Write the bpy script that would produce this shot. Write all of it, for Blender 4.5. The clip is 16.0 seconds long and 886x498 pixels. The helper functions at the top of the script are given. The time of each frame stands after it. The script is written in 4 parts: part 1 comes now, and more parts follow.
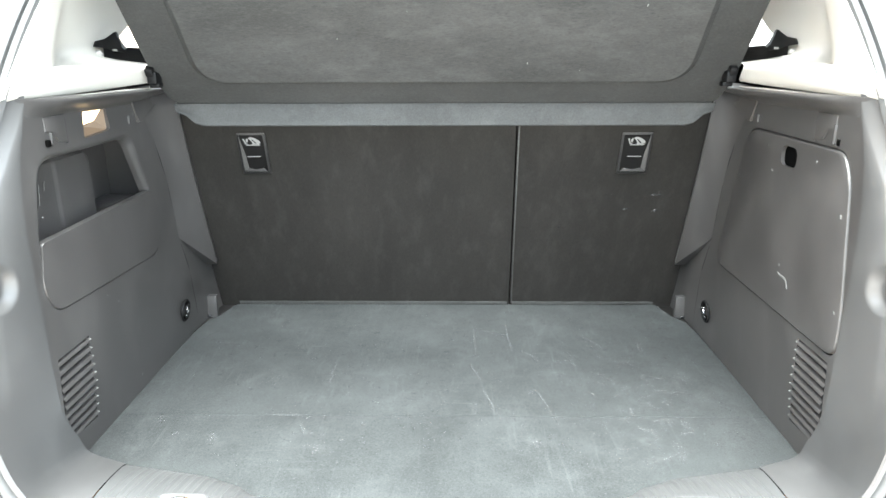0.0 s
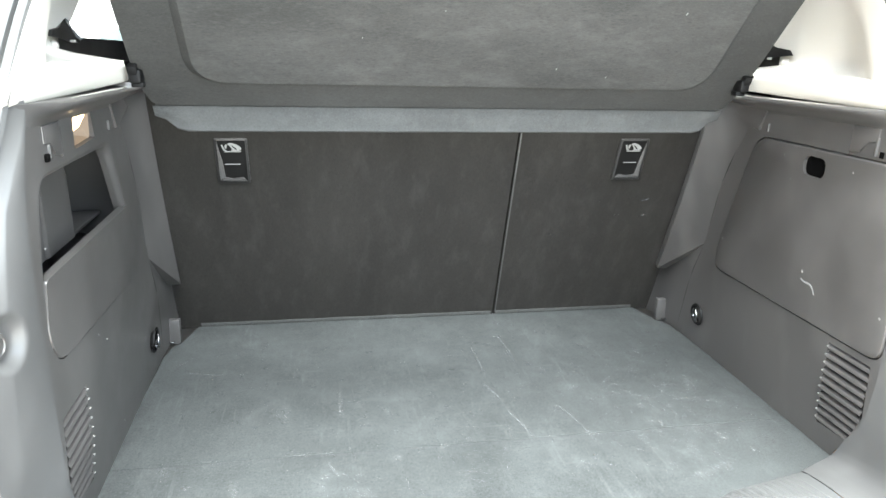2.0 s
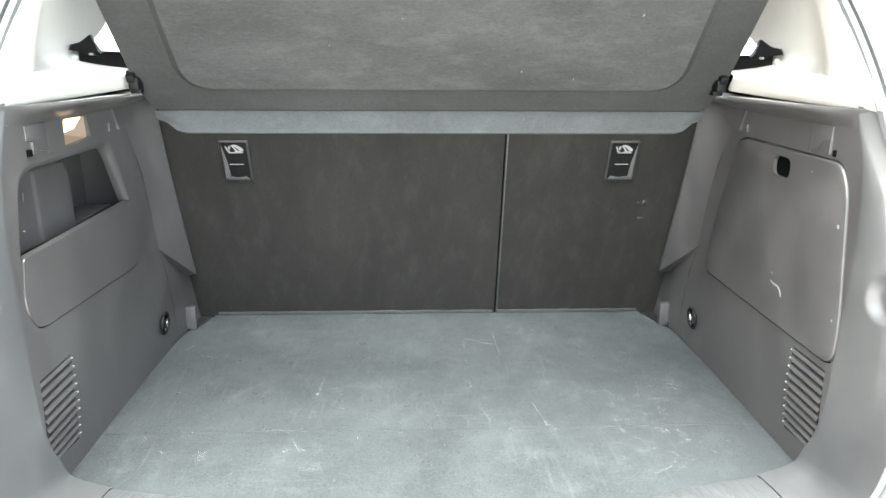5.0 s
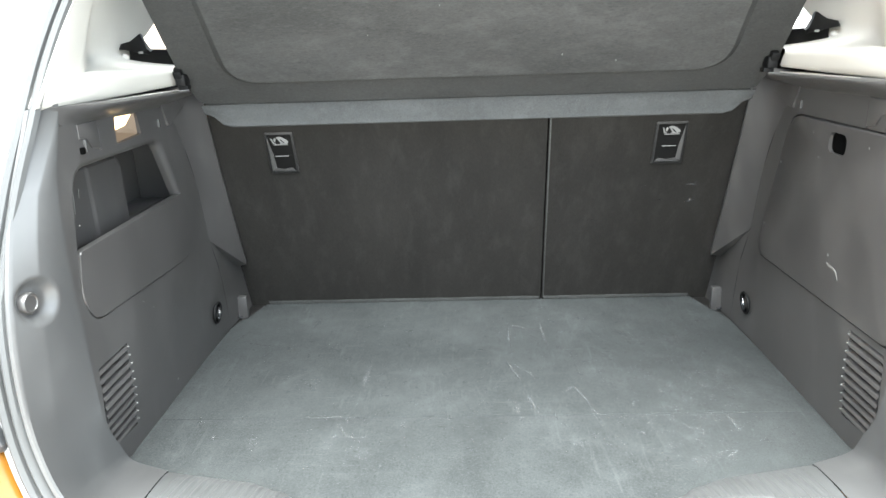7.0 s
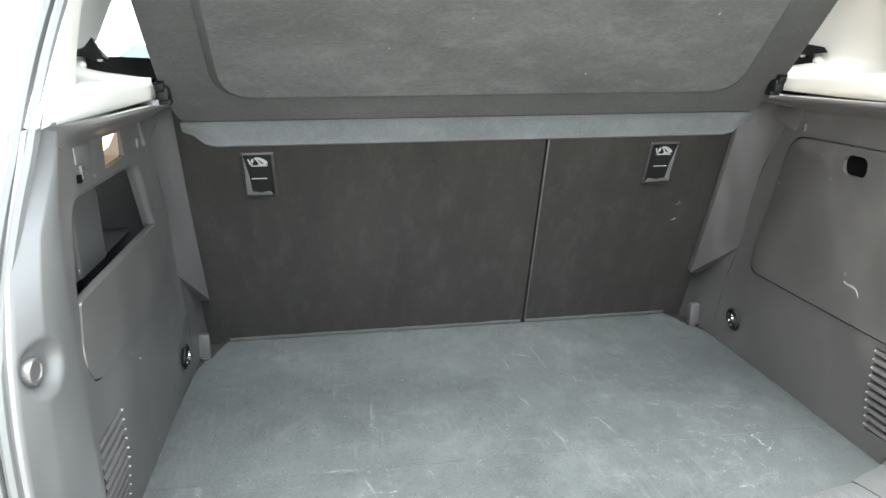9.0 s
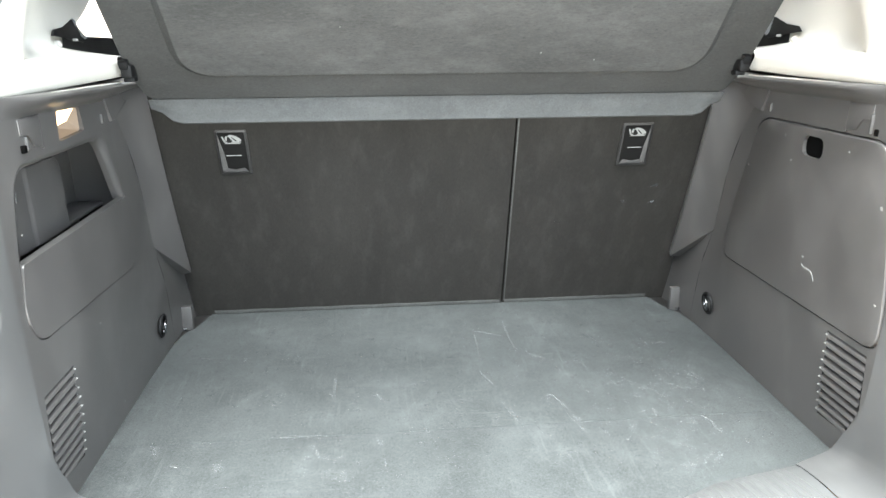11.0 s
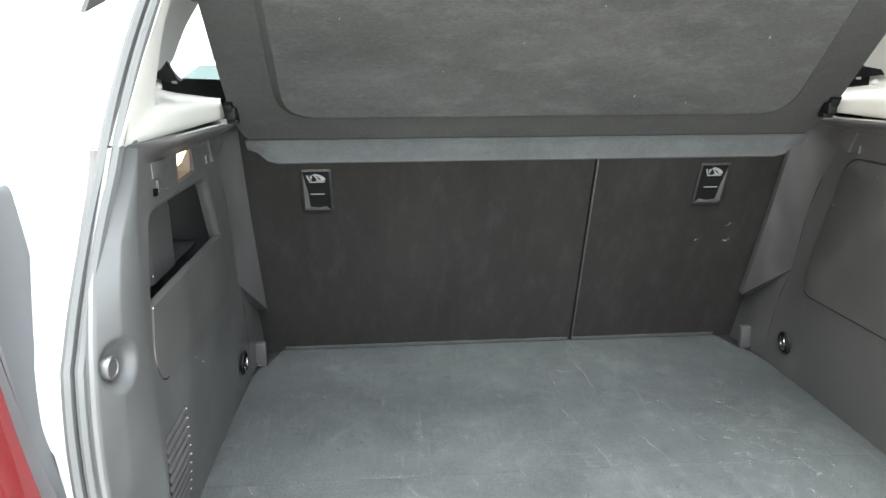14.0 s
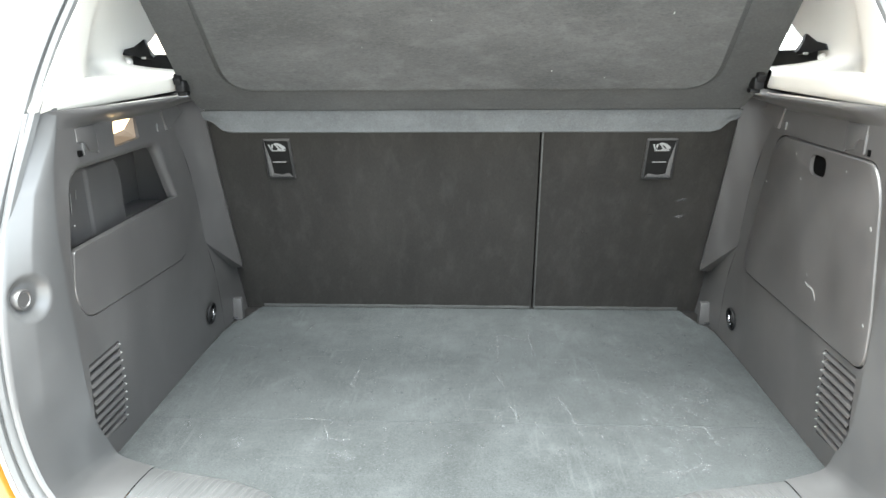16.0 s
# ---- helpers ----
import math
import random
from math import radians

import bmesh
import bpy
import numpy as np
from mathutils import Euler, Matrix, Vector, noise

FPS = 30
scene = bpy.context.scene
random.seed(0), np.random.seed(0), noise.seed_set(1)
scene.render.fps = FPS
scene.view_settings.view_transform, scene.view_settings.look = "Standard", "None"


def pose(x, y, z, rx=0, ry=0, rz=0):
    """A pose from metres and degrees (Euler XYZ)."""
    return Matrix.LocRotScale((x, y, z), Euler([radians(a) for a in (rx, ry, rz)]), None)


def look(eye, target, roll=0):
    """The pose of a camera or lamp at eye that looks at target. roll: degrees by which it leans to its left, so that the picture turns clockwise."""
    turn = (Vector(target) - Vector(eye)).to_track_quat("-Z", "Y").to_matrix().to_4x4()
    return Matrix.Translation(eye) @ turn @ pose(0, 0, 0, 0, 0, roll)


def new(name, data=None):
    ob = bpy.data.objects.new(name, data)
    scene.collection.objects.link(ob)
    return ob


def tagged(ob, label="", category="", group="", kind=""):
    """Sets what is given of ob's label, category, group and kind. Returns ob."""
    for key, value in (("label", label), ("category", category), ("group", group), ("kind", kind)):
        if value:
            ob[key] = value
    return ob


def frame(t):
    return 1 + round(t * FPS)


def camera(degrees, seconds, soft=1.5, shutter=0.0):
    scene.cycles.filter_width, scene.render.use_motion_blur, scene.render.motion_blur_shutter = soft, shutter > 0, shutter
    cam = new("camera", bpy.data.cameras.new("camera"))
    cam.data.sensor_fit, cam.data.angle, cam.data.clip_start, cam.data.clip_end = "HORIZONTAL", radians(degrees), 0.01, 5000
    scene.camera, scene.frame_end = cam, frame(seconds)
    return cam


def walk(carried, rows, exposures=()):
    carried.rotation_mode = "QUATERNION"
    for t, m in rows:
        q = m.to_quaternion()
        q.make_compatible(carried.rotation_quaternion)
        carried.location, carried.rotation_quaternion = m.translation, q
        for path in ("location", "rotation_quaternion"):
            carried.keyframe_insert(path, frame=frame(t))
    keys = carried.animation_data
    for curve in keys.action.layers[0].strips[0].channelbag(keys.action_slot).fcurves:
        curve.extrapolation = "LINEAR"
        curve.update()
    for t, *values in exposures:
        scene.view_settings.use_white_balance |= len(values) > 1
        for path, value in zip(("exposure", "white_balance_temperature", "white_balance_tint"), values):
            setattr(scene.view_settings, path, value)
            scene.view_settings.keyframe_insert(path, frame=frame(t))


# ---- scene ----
from mathutils.geometry import delaunay_2d_cdt

cam = camera(65.9, 16.0)
PATH = [
    (0, (0.018, -1.448, 1.278), (-0.012, 0.463, 0.689), -0.2),
    (0.5, (-0.041, -1.42, 1.288), (0.02, 0.49, 0.699), 0.7),
    (1, (-0.144, -1.386, 1.289), (0.037, 0.521, 0.715), 1.4),
    (1.5, (-0.218, -1.368, 1.3), (0.039, 0.535, 0.739), 0.9),
    (2, (-0.225, -1.35, 1.288), (0.128, 0.524, 0.684), 1.7),
    (2.5, (-0.223, -1.351, 1.283), (0.106, 0.515, 0.64), 1.2),
    (3, (-0.23, -1.361, 1.276), (0.164, 0.492, 0.634), 2.0),
    (3.2, (-0.224, -1.372, 1.274), (0.122, 0.498, 0.667), 2.5),
    (5.3, (0.001, -1.445, 1.285), (-0.008, 0.468, 0.704), 0.4),
    (5.5, (0.021, -1.459, 1.283), (-0.059, 0.451, 0.698), 0.4),
    (6, (0.034, -1.472, 1.276), (-0.092, 0.427, 0.662), -1.5),
    (6.5, (0.024, -1.465, 1.277), (-0.099, 0.437, 0.669), -1.8),
    (7, (-0.019, -1.427, 1.285), (-0.088, 0.474, 0.669), -1.9),
    (7.5, (-0.091, -1.381, 1.302), (-0.057, 0.541, 0.749), -1.3),
    (8, (-0.172, -1.345, 1.305), (-0.04, 0.576, 0.763), -0.7),
    (8.5, (-0.226, -1.334, 1.296), (0.019, 0.572, 0.741), -0.3),
    (9, (-0.24, -1.33, 1.29), (0.059, 0.558, 0.702), -0.1),
    (9.5, (-0.236, -1.334, 1.283), (0.094, 0.541, 0.672), 0.4),
    (10, (-0.193, -1.353, 1.28), (0.09, 0.526, 0.655), -0.1),
    (10.2, (-0.159, -1.363, 1.28), (0.079, 0.525, 0.668), 0.3),
    (12.3, (-0.095, -1.374, 1.281), (0.053, 0.512, 0.635), -0.6),
    (12.5, (-0.117, -1.37, 1.279), (0.064, 0.522, 0.657), 0.2),
    (13, (-0.172, -1.364, 1.296), (-0.049, 0.548, 0.721), 0.1),
    (13.5, (-0.224, -1.357, 1.291), (-0.041, 0.552, 0.722), 0.4),
    (14, (-0.241, -1.363, 1.296), (-0.088, 0.558, 0.758), -0.2),
    (14.5, (-0.198, -1.364, 1.306), (-0.072, 0.562, 0.781), -0.9),
    (15, (-0.11, -1.382, 1.323), (-0.09, 0.54, 0.768), -0.0),
    (15.5, (-0.028, -1.419, 1.308), (-0.097, 0.487, 0.705), -0.4),
    (16, (0.016, -1.446, 1.296), (-0.078, 0.46, 0.697), -0.5),
]
EXPOSURES = [(t, e, 6350, 3.5) for t, e in (
    (0, 3.68), (0.5, 3.69), (1, 3.78), (1.5, 3.66), (2, 3.76), (2.5, 3.76), (3, 3.81), (5.5, 3.73), (6, 3.30), (6.5, 3.29), (7, 3.39), (7.5, 3.61), (8, 3.61), (8.5, 3.63), (9, 3.48), (9.5, 3.86), (10, 3.78), (12.5, 3.82), (13, 3.68), (13.5, 3.43), (14, 3.09), (14.5, 3.05), (15, 3.39), (15.5, 3.43), (16, 3.57))]
walk(cam, [(t, look(eye, target, roll)) for t, eye, target, roll in PATH], EXPOSURES)

# ---- light ----
world = bpy.data.worlds.new("overcast_sky")
scene.world = world
world.use_nodes = True
wn, wl = world.node_tree.nodes, world.node_tree.links
wn.clear()
sky = wn.new("ShaderNodeTexSky")
sky.sky_type = "NISHITA"
sky.sun_disc = False
sky.sun_elevation, sky.sun_rotation = radians(73), radians(184)
sky.air_density, sky.dust_density, sky.ozone_density = 1.0, 2.0, 1.0
soft = wn.new("ShaderNodeHueSaturation")
soft.inputs["Saturation"].default_value = 0.45
back = wn.new("ShaderNodeBackground")
back.inputs["Strength"].default_value = 0.11
wout = wn.new("ShaderNodeOutputWorld")
wl.new(sky.outputs[0], soft.inputs["Color"])
wl.new(soft.outputs[0], back.inputs["Color"])
wl.new(back.outputs[0], wout.inputs["Surface"])

sun_data = bpy.data.lights.new("sun", "SUN")
sun_data.energy, sun_data.angle, sun_data.color = 2.9, radians(70), (1.0, 0.99, 0.975)
sun = new("sun", sun_data)
sun.matrix_world = look((-0.10, -1.35, 5.15), (0, 0, 0.8))

# ---- helpers for meshes ----
FLOOR = 0.70


def part(name, bm, material, parent=None, label="", smooth=True, angle=35):
    """One mesh object from a bmesh in world coordinates, under a thing or a part."""
    bmesh.ops.recalc_face_normals(bm, faces=bm.faces)
    me = bpy.data.meshes.new(name)
    bm.to_mesh(me)
    bm.free()
    if smooth:
        for p in me.polygons:
            p.use_smooth = True
        me.set_sharp_from_angle(angle=radians(angle))
    me.materials.append(material)
    ob = new(name, me)
    if parent is not None:
        ob.parent = parent
        ob.matrix_parent_inverse = Matrix.Translation(-Vector(parent["base"])) if "base" in parent else Matrix()
    if label:
        tagged(ob, label)
    return ob


def thing(name, base, label, category, group="", kind=""):
    ob = new(name)
    ob.location = base
    ob.empty_display_size = 0.1
    ob["base"] = base
    return tagged(ob, label, category, group, kind)


def box(bm, lo, hi, bevel=0.0, m=None, seg=2):
    r = bmesh.ops.create_cube(bm, size=1.0)
    vs = r["verts"]
    for v in vs:
        v.co = Vector([lo[i] + (v.co[i] + 0.5) * (hi[i] - lo[i]) for i in range(3)])
    if bevel:
        es = list({e for v in vs for e in v.link_edges})
        out = bmesh.ops.bevel(bm, geom=es, offset=bevel, segments=seg, affect="EDGES", profile=0.5)
        vs = list({v for f in out["faces"] for v in f.verts} | {v for v in vs if v.is_valid})
    if m is not None:
        for v in vs:
            v.co = m @ v.co
    return vs


def slab(bm, pts, fn, d0, d1, bevel=0.0, seg=2):
    """A plate from a 2D outline; fn(u, v, d) gives the place at depth d; d1 is the face that is bevelled."""
    a = [bm.verts.new(fn(u, v, d0)) for u, v in pts]
    b = [bm.verts.new(fn(u, v, d1)) for u, v in pts]
    n = len(pts)
    top = bm.faces.new(b)
    bm.faces.new(a[::-1])
    for i in range(n):
        bm.faces.new((a[i], a[(i + 1) % n], b[(i + 1) % n], b[i]))
    if bevel:
        bmesh.ops.bevel(bm, geom=list(top.edges), offset=bevel, segments=seg, affect="EDGES", profile=0.5)


def shell(bm, pts, back, bevel):
    """A plate whose front outline is given point by point; back is its thickness."""
    a, b = [bm.verts.new(p + back) for p in pts], [bm.verts.new(p) for p in pts]
    front = bm.faces.new(b)
    bm.faces.new(a[::-1])
    for i in range(len(pts)):
        bm.faces.new((a[i], a[(i + 1) % len(pts)], b[(i + 1) % len(pts)], b[i]))
    bmesh.ops.bevel(bm, geom=list(front.edges), offset=bevel, segments=2, affect="EDGES", profile=0.5)


def rounded(pts, r, seg=4):
    """Rounds the corners of a 2D outline; r is one radius or one for each corner."""
    out, n = [], len(pts)
    for i in range(n):
        p, a, b = (Vector(pts[j % n]) for j in (i, i - 1, i + 1))
        rr = r[i] if isinstance(r, (list, tuple)) else r
        da, db = (a - p), (b - p)
        k = min(rr, 0.45 * da.length, 0.45 * db.length)
        s, e = p + da.normalized() * k, p + db.normalized() * k
        for j in range(seg + 1):
            t = j / seg
            q = s * (1 - t) ** 2 + p * 2 * t * (1 - t) + e * t * t
            out.append((q.x, q.y))
    return out


def ellipse(cu, cv, ru, rv, n=24):
    return [(cu + ru * math.cos(2 * math.pi * i / n), cv + rv * math.sin(2 * math.pi * i / n)) for i in range(n)]


def catmull(pts, n):
    """n points evenly spaced along a smooth curve through pts."""
    P = [Vector(p) for p in pts]
    P = [2 * P[0] - P[1]] + P + [2 * P[-1] - P[-2]]
    fine = []
    for i in range(1, len(P) - 2):
        for j in range(24):
            t = j / 24
            a, b, c, d = P[i - 1:i + 3]
            fine.append(0.5 * ((2 * b) + (c - a) * t + (2 * a - 5 * b + 4 * c - d) * t * t + (3 * b - a - 3 * c + d) * t ** 3))
    fine.append(P[-2])
    acc = [0.0]
    for a, b in zip(fine, fine[1:]):
        acc.append(acc[-1] + (b - a).length)
    out, k = [], 0
    for i in range(n):
        s = acc[-1] * i / (n - 1)
        while k < len(acc) - 2 and acc[k + 1] < s:
            k += 1
        u = (s - acc[k]) / max(acc[k + 1] - acc[k], 1e-9)
        out.append(fine[k].lerp(fine[k + 1], min(max(u, 0), 1)))
    return out


def grid(bm, rows, closed=False):
    vr = [[bm.verts.new(p) for p in row] for row in rows]
    for a, b in zip(vr, vr[1:]):
        m = len(a)
        for i in range(m if closed else m - 1):
            bm.faces.new((a[i], a[(i + 1) % m], b[(i + 1) % m], b[i]))
    return vr


def sweep(bm, path, profile, outward, rear, closed=False):
    """Runs a profile of (outward, rear) offsets along a path."""
    rows = []
    for i, p in enumerate(path):
        t = (path[min(i + 1, len(path) - 1)] - path[max(i - 1, 0)]).normalized()
        n = outward(p, t)
        r = rear(p, t)
        rows.append([p + n * a + r * b for a, b in profile])
    return grid(bm, rows, closed)


def tube(bm, path, r, n=8, closed_path=False):
    rows = []
    up = Vector((0.13, 0.21, 0.97))
    m = len(path)
    for i in range(m):
        a = path[(i - 1) % m] if closed_path else path[max(i - 1, 0)]
        b = path[(i + 1) % m] if closed_path else path[min(i + 1, m - 1)]
        t = (Vector(b) - Vector(a)).normalized()
        x = t.cross(up).normalized()
        y = t.cross(x).normalized()
        rad = r[i] if isinstance(r, list) else r
        rows.append([Vector(path[i]) + (x * math.cos(2 * math.pi * k / n) + y * math.sin(2 * math.pi * k / n)) * rad for k in range(n)])
    if closed_path:
        rows.append(rows[0])
    vr = grid(bm, rows, True)
    if not closed_path:
        bm.faces.new(vr[0])
        bm.faces.new(vr[-1][::-1])
    else:
        bmesh.ops.remove_doubles(bm, verts=bm.verts, dist=1e-6)


def holed(bm, outer, holes, fn, depth=0.0):
    """A sheet with holes; the rims of the holes run back by depth."""
    loops = [outer] + holes
    flat = [Vector(p) for l in loops for p in l]
    ring, k = [], 0
    for l in loops:
        ring += [(k + i, k + (i + 1) % len(l)) for i in range(len(l))]
        k += len(l)
    pts, _, tris = delaunay_2d_cdt(flat, ring, [], 0, 1e-7)[:3]

    def inside(p, poly):
        hit = False
        for (x0, y0), (x1, y1) in zip(poly, poly[1:] + poly[:1]):
            if (y0 > p.y) != (y1 > p.y) and p.x < x0 + (p.y - y0) / (y1 - y0) * (x1 - x0):
                hit = not hit
        return hit

    vs = [bm.verts.new(fn(p.x, p.y, 0)) for p in pts]
    for t in tris:
        c = sum((pts[i] for i in t), Vector((0, 0))) / len(t)
        if inside(c, outer) and not any(inside(c, h) for h in holes):
            bm.faces.new([vs[i] for i in t])
    for h in holes:
        if depth:
            n = len(h)
            near = [bm.verts.new(fn(u, v, 0)) for u, v in h]
            far = [bm.verts.new(fn(u, v, depth)) for u, v in h]
            for i in range(n):
                bm.faces.new((near[i], near[(i + 1) % n], far[(i + 1) % n], far[i]))


# ---- materials ----
def material(name, colour, rough=0.6, metal=0.0, coat=0.0, spec=0.5):
    m = bpy.data.materials.new(name)
    m.use_nodes = True
    b = m.node_tree.nodes["Principled BSDF"]
    b.inputs["Base Color"].default_value = (*colour, 1)
    b.inputs["Roughness"].default_value = rough
    b.inputs["Metallic"].default_value = metal
    b.inputs["Coat Weight"].default_value = coat
    b.inputs["Coat Roughness"].default_value = 0.05
    b.inputs["Specular IOR Level"].default_value = spec
    return m


def nodes_of(m):
    return m.node_tree.nodes, m.node_tree.links, m.node_tree.nodes["Principled BSDF"]


def coords(m, scale=(1, 1, 1), rot=(0, 0, 0)):
    n, l, _ = nodes_of(m)
    g = n.new("ShaderNodeNewGeometry")
    mp = n.new("ShaderNodeMapping")
    mp.inputs["Scale"].default_value = scale
    mp.inputs["Rotation"].default_value = rot
    l.new(g.outputs["Position"], mp.inputs["Vector"])
    return mp.outputs[0]


def noise_tex(m, scale, detail=3.0, rough=0.55, vec=None, distort=0.0):
    n, l, _ = nodes_of(m)
    t = n.new("ShaderNodeTexNoise")
    t.inputs["Scale"].default_value, t.inputs["Detail"].default_value = scale, detail
    t.inputs["Roughness"].default_value, t.inputs["Distortion"].default_value = rough, distort
    l.new(vec if vec is not None else coords(m), t.inputs["Vector"])
    return t.outputs["Fac"]


def ramp(m, fac, stops):
    n, l, _ = nodes_of(m)
    r = n.new("ShaderNodeValToRGB")
    els = r.color_ramp.elements
    while len(els) < len(stops):
        els.new(0.5)
    for e, (pos, c) in zip(els, stops):
        e.position = pos
        e.color = (*c, 1) if isinstance(c, (tuple, list)) else (c, c, c, 1)
    l.new(fac, r.inputs["Fac"])
    return r.outputs["Color"]


def mix(m, fac, a, b, mode="MIX"):
    n, l, _ = nodes_of(m)
    x = n.new("ShaderNodeMix")
    x.data_type, x.blend_type = "RGBA", mode
    for sock, val in ((x.inputs[0], fac), (x.inputs[6], a), (x.inputs[7], b)):
        if hasattr(val, "is_linked"):
            l.new(val, sock)
        elif isinstance(val, (int, float)):
            sock.default_value = val
        else:
            sock.default_value = (*val, 1)
    return x.outputs[2]


def colour_in(m, sock):
    n, l, b = nodes_of(m)
    l.new(sock, b.inputs["Base Color"])


def rough_in(m, sock):
    n, l, b = nodes_of(m)
    l.new(sock, b.inputs["Roughness"])


def bump(m, height, strength=0.2, dist=0.001):
    n, l, b = nodes_of(m)
    k = n.new("ShaderNodeBump")
    k.inputs["Strength"].default_value, k.inputs["Distance"].default_value = strength, dist
    l.new(height, k.inputs["Height"])
    l.new(k.outputs[0], b.inputs["Normal"])


def plastic(name, colour, rough=0.55, grain=1200, wear=0.25, spec=0.5):
    """Grained moulded plastic with faint smears and small scuffs."""
    m = material(name, colour, rough, spec=spec)
    smear = noise_tex(m, 7, 4, 0.6)
    smudge = noise_tex(m, 16, 1.5, 0.5, coords(m, (1, 1, 0.6), (0.3, 0.1, 0.2)), 0.3)
    c = mix(m, ramp(m, smear, [(0.3, 0.0), (0.75, 1.0)]), [x * (1 - wear * 0.4) for x in colour], [x * (1 + wear * 0.5) for x in colour])
    c = mix(m, ramp(m, smudge, [(0.54, 0.0), (0.78, wear)]), c, [min(1, x * 1.7 + 0.006) for x in colour])
    colour_in(m, c)
    rough_in(m, ramp(m, smear, [(0.25, max(rough - 0.1, 0.3)), (0.8, rough + 0.14)]))
    bump(m, noise_tex(m, grain, 2, 0.5), 0.08, 0.0004)
    return m


def felt(name, colour, mottled=0.35, dusty=0.0, stretch=(1, 1, 1), fibre=1.0, pits=0.0, rubbed=0.0):
    """Needle-felt carpet: fine fibres, mottled wear, pale dust and brushed streaks."""
    m = material(name, colour, 0.95, spec=0.15)
    vec = coords(m, stretch)
    fine = noise_tex(m, 560, 6, 0.85, vec)
    cloud = noise_tex(m, 9, 5, 0.6, vec)
    patch = noise_tex(m, 34, 5, 0.65, coords(m, stretch, (0.3, 0.2, 0.7)), 0.1)
    c = mix(m, ramp(m, cloud, [(0.3, 0.0), (0.72, 1.0)]), [x * (1 - mottled) for x in colour], [x * (1 + mottled) for x in colour])
    c = mix(m, ramp(m, fine, [(0.36, 0.0), (0.64, 1.0)]), mix(m, 1.0, c, (1 - 0.25 * fibre,) * 3, "MULTIPLY"), mix(m, 1.0, c, (1 + 0.3 * fibre,) * 3, "MULTIPLY"))
    c = mix(m, ramp(m, patch, [(0.50, 0.0), (0.80, dusty)]), c, [min(1, x * 1.7 + 0.03) for x in colour])
    fluff = noise_tex(m, 230, 4, 0.7, coords(m, stretch, (0.9, 0.1, 0.4)))
    c = mix(m, ramp(m, fluff, [(0.62, 0.0), (0.74, 0.5 * fibre)]), c, [min(1, x * 1.45 + 0.005) for x in colour])
    c = mix(m, ramp(m, fluff, [(0.28, 0.5 * fibre), (0.40, 0.0)]), c, [x * 0.6 for x in colour])
    grit = noise_tex(m, 330, 2, 0.6, coords(m, stretch, (0.2, 0.5, 0.1)))
    c = mix(m, ramp(m, grit, [(0.55, 0.0), (0.68, 0.4 * fibre)]), c, [min(1, x * 1.7) for x in colour])
    c = mix(m, ramp(m, grit, [(0.30, 0.55 * fibre), (0.42, 0.0)]), c, [x * 0.5 for x in colour])
    if pits:
        pit = noise_tex(m, 140, 3, 0.6, coords(m, stretch, (0.6, 0.1, 0.9)))
        c = mix(m, ramp(m, pit, [(0.25, pits), (0.31, 0.0)]), c, [x * 0.35 for x in colour])
        c = mix(m, ramp(m, pit, [(0.70, 0.0), (0.76, pits * 0.8)]), c, [min(1, x * 2.6) for x in colour])
    if rubbed:
        pale = [min(1, x * 2.3 + 0.02) for x in colour]
        zone = noise_tex(m, 6, 3, 0.5, coords(m, (1.4, 1, 1), (0, 0, 0.4)))
        rub = noise_tex(m, 22, 7, 0.72, coords(m, (1.0, 0.55, 1), (0, 0, 0.15)), 0.5)
        drag = noise_tex(m, 60, 5, 0.7, coords(m, (1.6, 0.12, 1), (0, 0, 0.12)), 0.4)
        cross = noise_tex(m, 55, 5, 0.7, coords(m, (0.14, 1.5, 1), (0, 0, -0.1)), 0.4)
        for tex, lo, hi, k in ((rub, 0.50, 0.76, 0.32), (drag, 0.57, 0.72, 0.34), (cross, 0.60, 0.74, 0.26)):
            f = mix(m, ramp(m, zone, [(0.34, 0.25), (0.62, 1.0)]), (0, 0, 0), ramp(m, tex, [(lo, 0.0), (hi, k * rubbed)]))
            c = mix(m, f, c, pale)
    colour_in(m, c)
    bump(m, fine, 0.5, 0.0012)
    return m


TRIM = plastic("grey_trim_plastic", (0.0499, 0.0481, 0.0469), 0.35, wear=0.4, spec=0.9)
TRIM_B = plastic("grey_cover_plastic", (0.0499, 0.0479, 0.0467), 0.36, wear=0.4, spec=0.85)
# Return tinted paler and cooler than the trim, as skylight falls on it.
RETURN = plastic("sky_tinted_return_plastic", (0.0640, 0.0645, 0.0645), 0.38, wear=0.3, spec=0.75)
SILL = plastic("sill_plastic", (0.061, 0.0628, 0.0628), 0.45)
CREAM = plastic("cream_trim_plastic", (0.50, 0.487, 0.448), 0.6, wear=0.06)
BLACK = plastic("black_plastic", (0.005, 0.005, 0.0052), 0.55, spec=0.2)
BEZEL = plastic("charcoal_plastic", (0.005, 0.0048, 0.0046), 0.5, spec=0.2)
# Near-black that stands for the shade inside small openings.
VOID = material("unlit_hollow", (0.0012, 0.0012, 0.0012), 0.9, spec=0.05)
STRAP = plastic("dark_strap_webbing", (0.030, 0.031, 0.031), 0.7)
HOUSING = plastic("dark_housing_plastic", (0.055, 0.057, 0.061), 0.35)
EDGE_GREY = plastic("pale_edge_plastic", (0.12, 0.125, 0.13), 0.4)
BEZEL_RIM = plastic("charcoal_rim_plastic", (0.017, 0.0165, 0.016), 0.4)
BEZEL_LIGHT = plastic("grey_edge_plastic", (0.085, 0.082, 0.08), 0.45)
